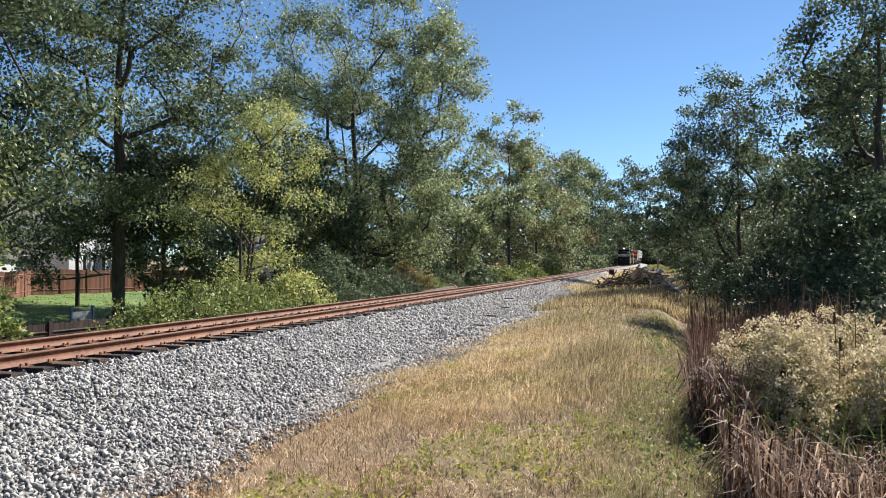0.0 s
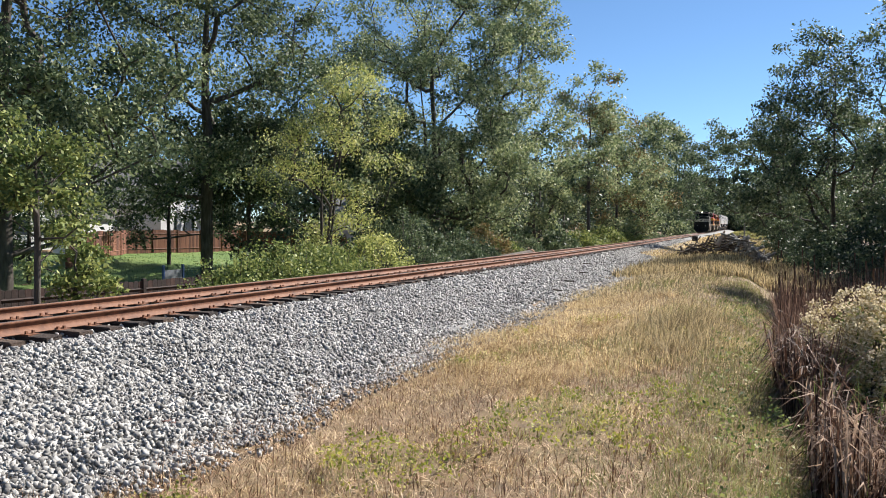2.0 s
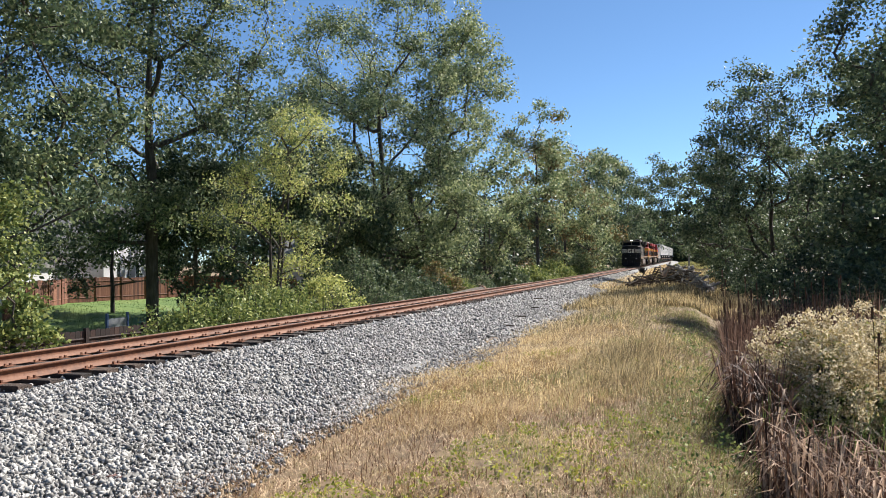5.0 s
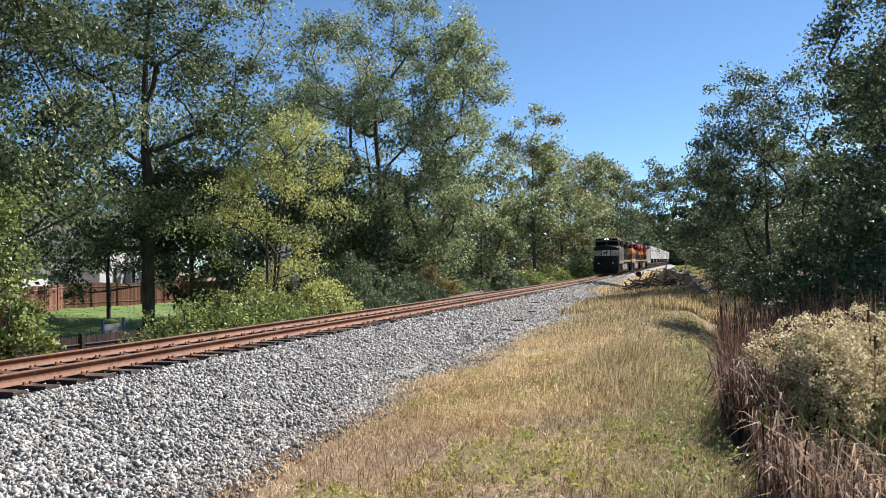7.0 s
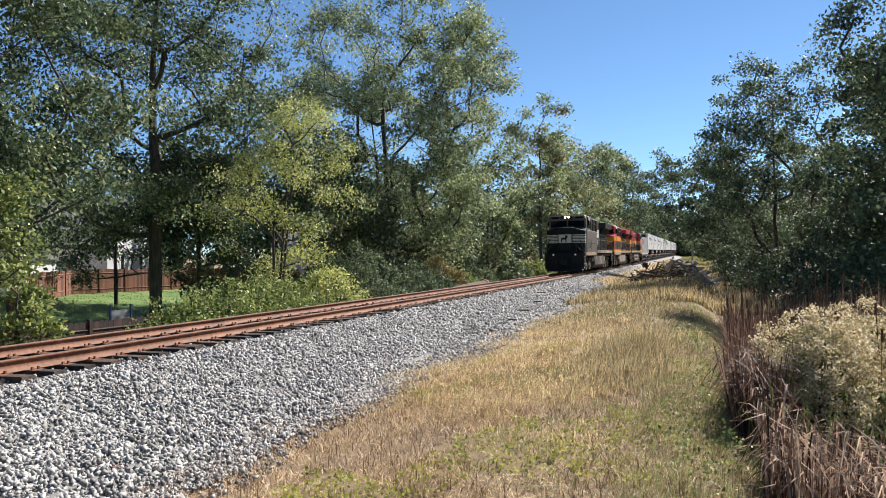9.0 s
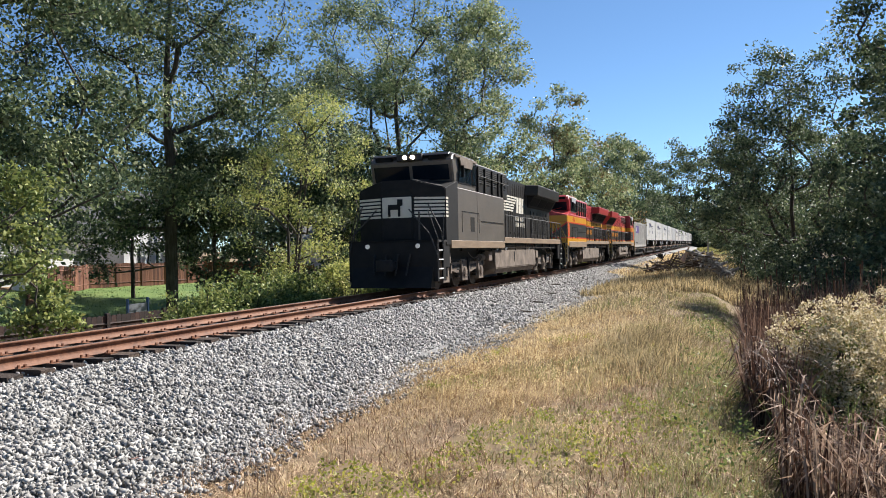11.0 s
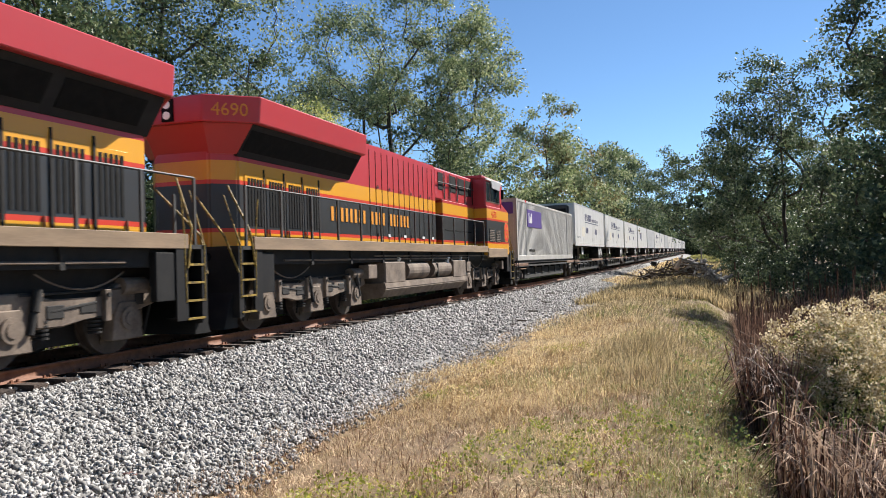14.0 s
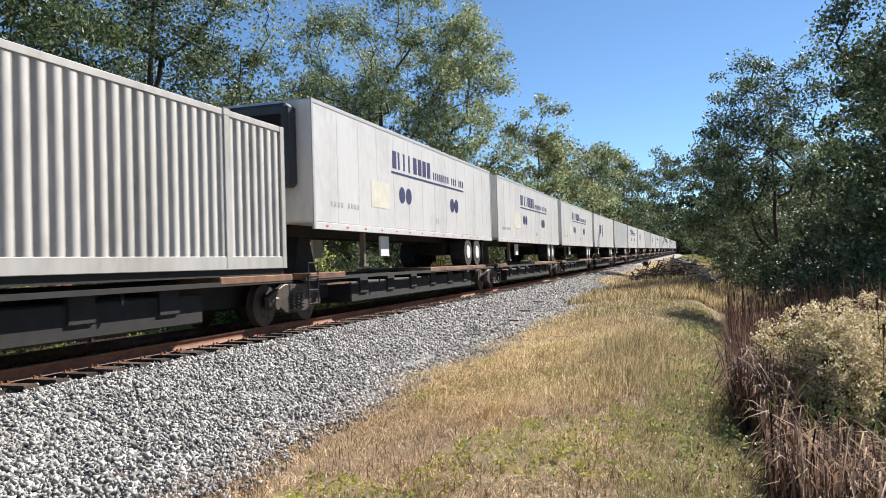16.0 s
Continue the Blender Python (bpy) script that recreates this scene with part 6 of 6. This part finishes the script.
def house(x, y, w, d, h, yaw, wallm, label, windows):
    z = float(ground_z(x, y)) - 0.1
    root = tagged(new("house"), label, "house", "houses behind the gardens")
    root.matrix_world = pose(x, y, z, 0, 0, yaw)
    part("wall", boxes((-w / 2, w / 2, -d / 2, d / 2, 0, h)), wallm, root)
    bm = bmesh.new()
    k = 0
    while k * 0.2 < h - 0.1:
        for s in (-1, 1):
            box(bm, s * w / 2 - 0.01, s * w / 2 + 0.018, -d / 2, d / 2, k * 0.2, k * 0.2 + 0.03)
        for s in (-1, 1):
            box(bm, -w / 2, w / 2, s * d / 2 - 0.01, s * d / 2 + 0.018, k * 0.2, k * 0.2 + 0.03)
        k += 1
    part("lap_edges", bm, wallm, root)
    rise = d * 0.32
    for s in (-1, 1):
        bm = prism([(s * (d / 2 + 0.5), h - 0.15), (0, h + rise), (0, h + rise + 0.14), (s * (d / 2 + 0.5), h)], -w / 2 - 0.4, w / 2 + 0.4)
        part("roof", bm, M_SHINGLE, root, "grey shingle roof slope")
    for s in (-1, 1):
        part("gable", prism([(-d / 2, h), (d / 2, h), (0, h + rise)], s * w / 2 - 0.05, s * w / 2), wallm, root)
    for side, a, zz in windows:
        if side == "x":
            fr = part("window", boxes((w / 2 - 0.02, w / 2 + 0.05, a - 0.55, a + 0.55, zz, zz + 1.5)), M_WHITE, root)
            part("pane", boxes((w / 2 + 0.03, w / 2 + 0.056, a - 0.45, a + 0.45, zz + 0.08, zz + 1.42)), M_PANE, fr)
        else:
            fr = part("window", boxes((a - 0.55, a + 0.55, -d / 2 - 0.05, -d / 2 + 0.02, zz, zz + 1.5)), M_WHITE, root)
            part("pane", boxes((a - 0.45, a + 0.45, -d / 2 - 0.056, -d / 2 - 0.03, zz + 0.08, zz + 1.42)), M_PANE, fr)
    part("chimney", boxes((-0.5, 0.5, d / 2 - 1.2, d / 2 - 0.4, h, h + rise + 0.9)), M_BRICK, root, "red brick chimney")
    return root


house(-53.5, 37.0, 10, 13, 6.0, -12, M_SIDING, "white two-storey house with a grey shingle roof", [("x", -4, 1.0), ("x", 0, 1.0), ("x", 4, 1.0), ("x", -4, 3.9), ("x", 0, 3.9), ("x", 4, 3.9), ("y", -3, 1.0), ("y", 2, 1.0), ("y", -3, 3.9), ("y", 2, 3.9)])
house(-58.0, 62.0, 11, 15, 3.4, 20, M_GREYTR, "low pale house with a grey shingle roof", [("x", -4, 1.0), ("x", 1, 1.0), ("x", 5, 1.0), ("y", -2, 1.0), ("y", 2, 1.0)])
house(-43.0, 84.0, 10, 14, 3.2, 30, M_GREYTR, "low pale house half hidden by trees", [("x", -4, 1.0), ("x", 2, 1.0), ("y", 0, 1.0)])
shed = tagged(new("shed"), "small white shed beside the garden fence", "shed")
shed.location = (-44.5, 42.3, float(ground_z(-44.5, 42.3)))
part("wall", boxes((-1.3, 1.3, -1.5, 1.5, 0, 2.6)), M_SIDING, shed)
part("roof", prism([(-1.8, 2.55), (0, 3.4), (1.8, 2.55)], -1.5, 1.5), M_SHINGLE, shed)
deck = tagged(new("deck_railing"), "brown wooden deck railing before the white house", "railing")
deck.location = (-47.2, 31.0, float(ground_z(-47.2, 31)))
part("deck_floor", boxes((-2, 0, -4.5, 4.5, 0, 0.95)), M_FENCEDARK, deck)
part("top_rail", boxes((-0.06, 0.06, -4.5, 4.5, 1.9, 1.98)), M_FENCE, deck)
for i in range(37):
    part("baluster", boxes((-0.03, 0.03, -4.5 + i * 0.25, -4.44 + i * 0.25, 0.95, 1.9)), M_FENCE, deck)
gate = tagged(new("garden_gate"), "small grey mesh panel between blue posts on the lawn", "gate")
gate.location = (-20.6, 24.0, float(ground_z(-20.6, 24)))
M_BLUE = mat("blue_painted_post", [(0.02, 0.045, 0.12), (0.03, 0.07, 0.17)], 0.5, 5)
for y in (-0.55, 0.55):
    part("post", boxes((-0.04, 0.04, y - 0.04, y + 0.04, 0, 1.5)), M_BLUE, gate, "blue post")
part("mesh_panel", boxes((-0.01, 0.01, -0.5, 0.5, 0.25, 1.3)), mat("grey_mesh", [(0.10, 0.11, 0.12), (0.17, 0.18, 0.19)], 0.8, 20), gate, "grey mesh panel")
bench = tagged(new("garden_swing"), "small wooden garden swing frame on the lawn", "swing")
bench.location = (-30.0, 44.0, float(ground_z(-30, 44)))
part("frame", rods([((-0.6, -0.9, 0), (0, -0.9, 2.0)), ((0.6, -0.9, 0), (0, -0.9, 2.0)), ((-0.6, 0.9, 0), (0, 0.9, 2.0)), ((0.6, 0.9, 0), (0, 0.9, 2.0)), ((0, -1.1, 2.0), (0, 1.1, 2.0))], 0.05), M_FENCE, bench)
part("seat", boxes((-0.25, 0.25, -0.7, 0.7, 0.5, 0.58)), M_WHITE, bench, "white seat board")

# ---- by the line: brush pile, pipe, pole, box ----
pr = np.random.default_rng(5)
M_GREYLOG = mat("weathered_grey_log", [(0.12, 0.11, 0.10), (0.25, 0.235, 0.215), (0.38, 0.36, 0.33)], 0.9, 2, bump=0.5, stretch=(3, 3, 0.6))
M_BRUSH = mat("dark_brush_wood", [(0.03, 0.022, 0.016), (0.075, 0.055, 0.04), (0.13, 0.10, 0.075)], 0.95, 2, bump=0.5)
pile = tagged(new("brush_pile"), "pile of dark branches and grey broken logs beside the track", "brush pile")
for i in range(150):
    greyish = i % 2 == 0
    px_ = pr.uniform(-0.9, 1.9) if greyish else pr.uniform(-3.9, 0.2)
    py_ = 60 + pr.uniform(-2.0, 2.0)
    hgt = 1.5 * (1 - ((px_ + 0.9) / 3.3) ** 2) * pr.uniform(0.1, 0.95)
    zz = float(ground_z(px_, py_)) + 0.15 + max(0, hgt)
    L_ = pr.uniform(0.7, 1.7) if greyish else pr.uniform(1.1, 2.6)
    a_, e_ = pr.uniform(0, 6.28), pr.normal() * 0.35
    dd = Vector((math.cos(a_) * math.cos(e_), math.sin(a_) * math.cos(e_), math.sin(e_))) * L_ / 2
    c_ = Vector((px_, py_, zz))
    r_ = pr.uniform(0.06, 0.15) if greyish else pr.uniform(0.025, 0.07)
    bm = bmesh.new()
    rod(bm, c_ - dd, c_ + dd, r_, r_ * 0.75, 7)
    part("log" if greyish else "branch", bm, M_GREYLOG if greyish else M_BRUSH, pile)
bm = bmesh.new()
rod(bm, (-1.35, 58.2, 0.3), (-0.85, 58.4, 1.35), 0.20, 0.05, 5)
part("split_log", bm, mat("fresh_split_wood", [(0.50, 0.34, 0.22), (0.66, 0.49, 0.35)], 0.8, 4), pile, "pale freshly split log")

pipe = tagged(new("drain_pipe"), "dark pipe lying beyond the far rail", "pipe")
bm = bmesh.new()
rod(bm, (-12.3, 37.0, -0.58), (-12.05, 46.2, -0.30), 0.31, sides=20)
part("pipe_wall", bm, M_BRUSH, pipe)
bm = bmesh.new()
rod(bm, (-12.05, 46.1, -0.30), (-12.04, 46.35, -0.29), 0.35, sides=20)
part("collar", bm, M_RUSTDECK, pipe, "rusty pipe end collar")
for y, z in ((38.2, -0.84), (45.0, -0.62)):
    part("sleeper", boxes((-12.9, -11.4, y - 0.15, y + 0.15, float(ground_z(-12.6, y)) - 0.05, z)), M_TIE, pipe)
for i in range(5):
    y = 50.5 + i * 0.7
    tieob = tagged(new("spare_tie"), "old wooden tie dumped beyond the far rail", "railway tie", "old ties by the track")
    tieob.matrix_world = pose(-12.9 + pr.uniform(-0.3, 0.3), y, float(ground_z(-12.9, y)) + 0.25, 0, pr.uniform(-12, 6), pr.uniform(20, 120))
    part("timber", tie_mesh[i % 4], None, tieob)

pole = tagged(new("utility_pole"), "grey wooden utility pole far along the line", "pole")
pole.location = (1.2, 152, float(ground_z(1.2, 152)))
bm = bmesh.new()
rod(bm, (0, 0, -0.2), (0, 0, 7.6), 0.15, 0.10, 10)
part("shaft", bm, M_GREYLOG, pole)
part("crossarm", boxes((-0.9, 0.9, -0.06, 0.06, 6.9, 7.02)), M_GREYLOG, pole)
sig = tagged(new("equipment_box"), "small dark trackside equipment box on the ballast", "equipment box")
sig.location = (float(track_x(108)) + 3.0, 108, float(track_z(108)) - 0.55)
part("case", boxes((-0.35, 0.35, -0.3, 0.3, 0, 0.62), bevel=0.03), M_GRIME, sig)
part("lid", boxes((-0.39, 0.39, -0.34, 0.34, 0.60, 0.68), bevel=0.01), M_WHEEL, sig)
for i, (x, y) in enumerate(((-6.0, 31.5), (-5.7, 27.4), (-6.6, 36.0), (-5.4, 24.0))):
    st = tagged(new("stick"), "dark broken stick lying on the ballast", "stick", "sticks on the ballast")
    bm = bmesh.new()
    z = float(bed_z(x - track_x(y), y)) + 0.06
    rod(bm, (x - 0.5, y + 0.3, z), (x + 0.3, y - 0.4, z + 0.02), 0.03, 0.018, 6)
    part("wood", bm, M_BRUSH, st)

# ---- ballast stones, the last and smallest pieces ----
sr = np.random.default_rng(9)
OCTA = np.array([(1, 0, 0), (-1, 0, 0), (0, 1, 0), (0, -1, 0), (0, 0, 1), (0, 0, -1)], float)
TRIS = np.array([(0, 2, 4), (2, 1, 4), (1, 3, 4), (3, 0, 4), (2, 0, 5), (1, 2, 5), (3, 1, 5), (0, 3, 5)])


def stones(x, y, z, size):
    n = len(x)
    v = OCTA[None] * sr.uniform(0.55, 1.3, (n, 6, 1)) + sr.uniform(-0.38, 0.38, (n, 6, 3))
    v *= (size[:, None] * sr.uniform(0.6, 1.45, (n, 3)))[:, None] / 1.7
    q = sr.normal(size=(n, 4))
    q /= np.linalg.norm(q, axis=1, keepdims=True)
    w, a, b, c = q.T
    R = np.stack([1 - 2 * (b * b + c * c), 2 * (a * b - c * w), 2 * (a * c + b * w), 2 * (a * b + c * w), 1 - 2 * (a * a + c * c), 2 * (b * c - a * w), 2 * (a * c - b * w), 2 * (b * c + a * w), 1 - 2 * (a * a + b * b)], -1).reshape(n, 3, 3)
    v = np.einsum("nij,nkj->nki", R, v) + np.stack([x, y, z], -1)[:, None]
    return v.reshape(-1, 3), (np.arange(n)[:, None, None] * 6 + TRIS[None]).reshape(-1, 3)


sets, base = [], 0
for n, u0, u1, y0, y1, s in ((3000, 1.3, 4.4, -6, 3.5, 0.08), (6000, 2.4, 4.6, 4.0, 7, 0.046), (17000, 1.3, 4.45, 3.8, 10, 0.047), (14000, 1.3, 4.5, 10, 19, 0.053), (8000, 1.3, 4.5, 19, 34, 0.075), (5000, 1.3, 4.4, 34, 62, 0.10), (4000, -1.3, 1.2, 3, 22, 0.06), (2000, -1.3, 1.2, 22, 50, 0.08), (1500, -2.6, -1.3, 6, 40, 0.07), (7000, 3.5, 4.75, 3.8, 13, 0.05), (2500, 4.2, 5.1, 3, 20, 0.045), (2200, 4.2, 5.0, 20, 62, 0.08), (2600, 1.3, 4.4, 62, 105, 0.15)):
    u, y = sr.uniform(u0, u1, n), sr.uniform(y0, y1, n)
    e = np.where(u > 3.9, 0.22 * smooth_noise(y * 0.5, u * 0.1), 0)
    z = np.maximum(bed_z(u, y), ground_z(track_x(y) + u, y)) + sr.uniform(-0.012, 0.022, n) + (0.03 if u0 >= 3.5 else 0.0)
    sets.append(stones(track_x(y) + u + e, y, z, s * sr.uniform(0.6, 1.35, n)))
V = np.concatenate([v for v, f in sets])
F, k = [], 0
for v, f in sets:
    F.append(f + k)
    k += len(v)
tagged(new("ballast_stones", np_mesh("ballast_stones", V, [np.concatenate(F)], M_STONE)), "grey crushed stones of the track ballast", "ballast", kind="stuff")
proto = []
for i in range(8):
    v, f = stones(np.zeros(1), np.zeros(1), np.zeros(1), np.full(1, 0.06))
    proto.append(np_mesh("stone", v, [f], M_STONE))
for i in range(290):
    u, y = sr.uniform(1.6, 4.3), sr.uniform(5.0, 9.5)
    part("stone", proto[i % 8], None, ballast, m=pose(float(track_x(y)) + u, y, float(bed_z(u, y)) + 0.03, *sr.uniform(0, 360, 3)))
plate = tagged(new("rusty_plate"), "small rusty red plate lying in the ballast", "scrap")
plate.matrix_world = pose(-5.35, 6.2, float(bed_z(3.86, 6.2)) + 0.02, 2, 12, 34)
part("sheet", boxes((-0.22, 0.22, -0.07, 0.07, -0.01, 0.01), bevel=0.004), mat("red_rust", [(0.09, 0.045, 0.038), (0.17, 0.085, 0.07)], 0.9, 8), plate)



def lead(t):
    """Where the train's leading coupler stands along the line at t seconds."""
    d = 9.0 - t
    return 58.5 + 18.4 * d - (0.244 * d * d if d > 0 else 0.0)


def along(t, offset, length, back=False):
    y0 = lead(t) + offset
    y1 = y0 + length
    a = Vector((float(track_x(y0)), y0, float(track_z(y0))))
    b = Vector((float(track_x(y1)), y1, float(track_z(y1))))
    d = (b - a).normalized()
    yaw, pitch = math.degrees(math.atan2(-d.x, d.y)), math.degrees(math.asin(d.z))
    if back:
        return pose(*b, -pitch, 0, yaw + 180)
    return pose(*a, pitch, 0, yaw)


def motions():
    for ob, offset, length, wheels in movers:
        walk(ob, [(k * 0.5, along(k * 0.5, offset, length, ob in turned_back)) for k in range(33)])
        way = -1 if ob in turned_back else 1
        for w, y, r in wheels:
            walk(w, [(k / 30, pose(0, y, r, way * math.degrees((lead(k / 30) - lead(0)) / r) * -1, 0, 0)) for k in range(481)])


motions()
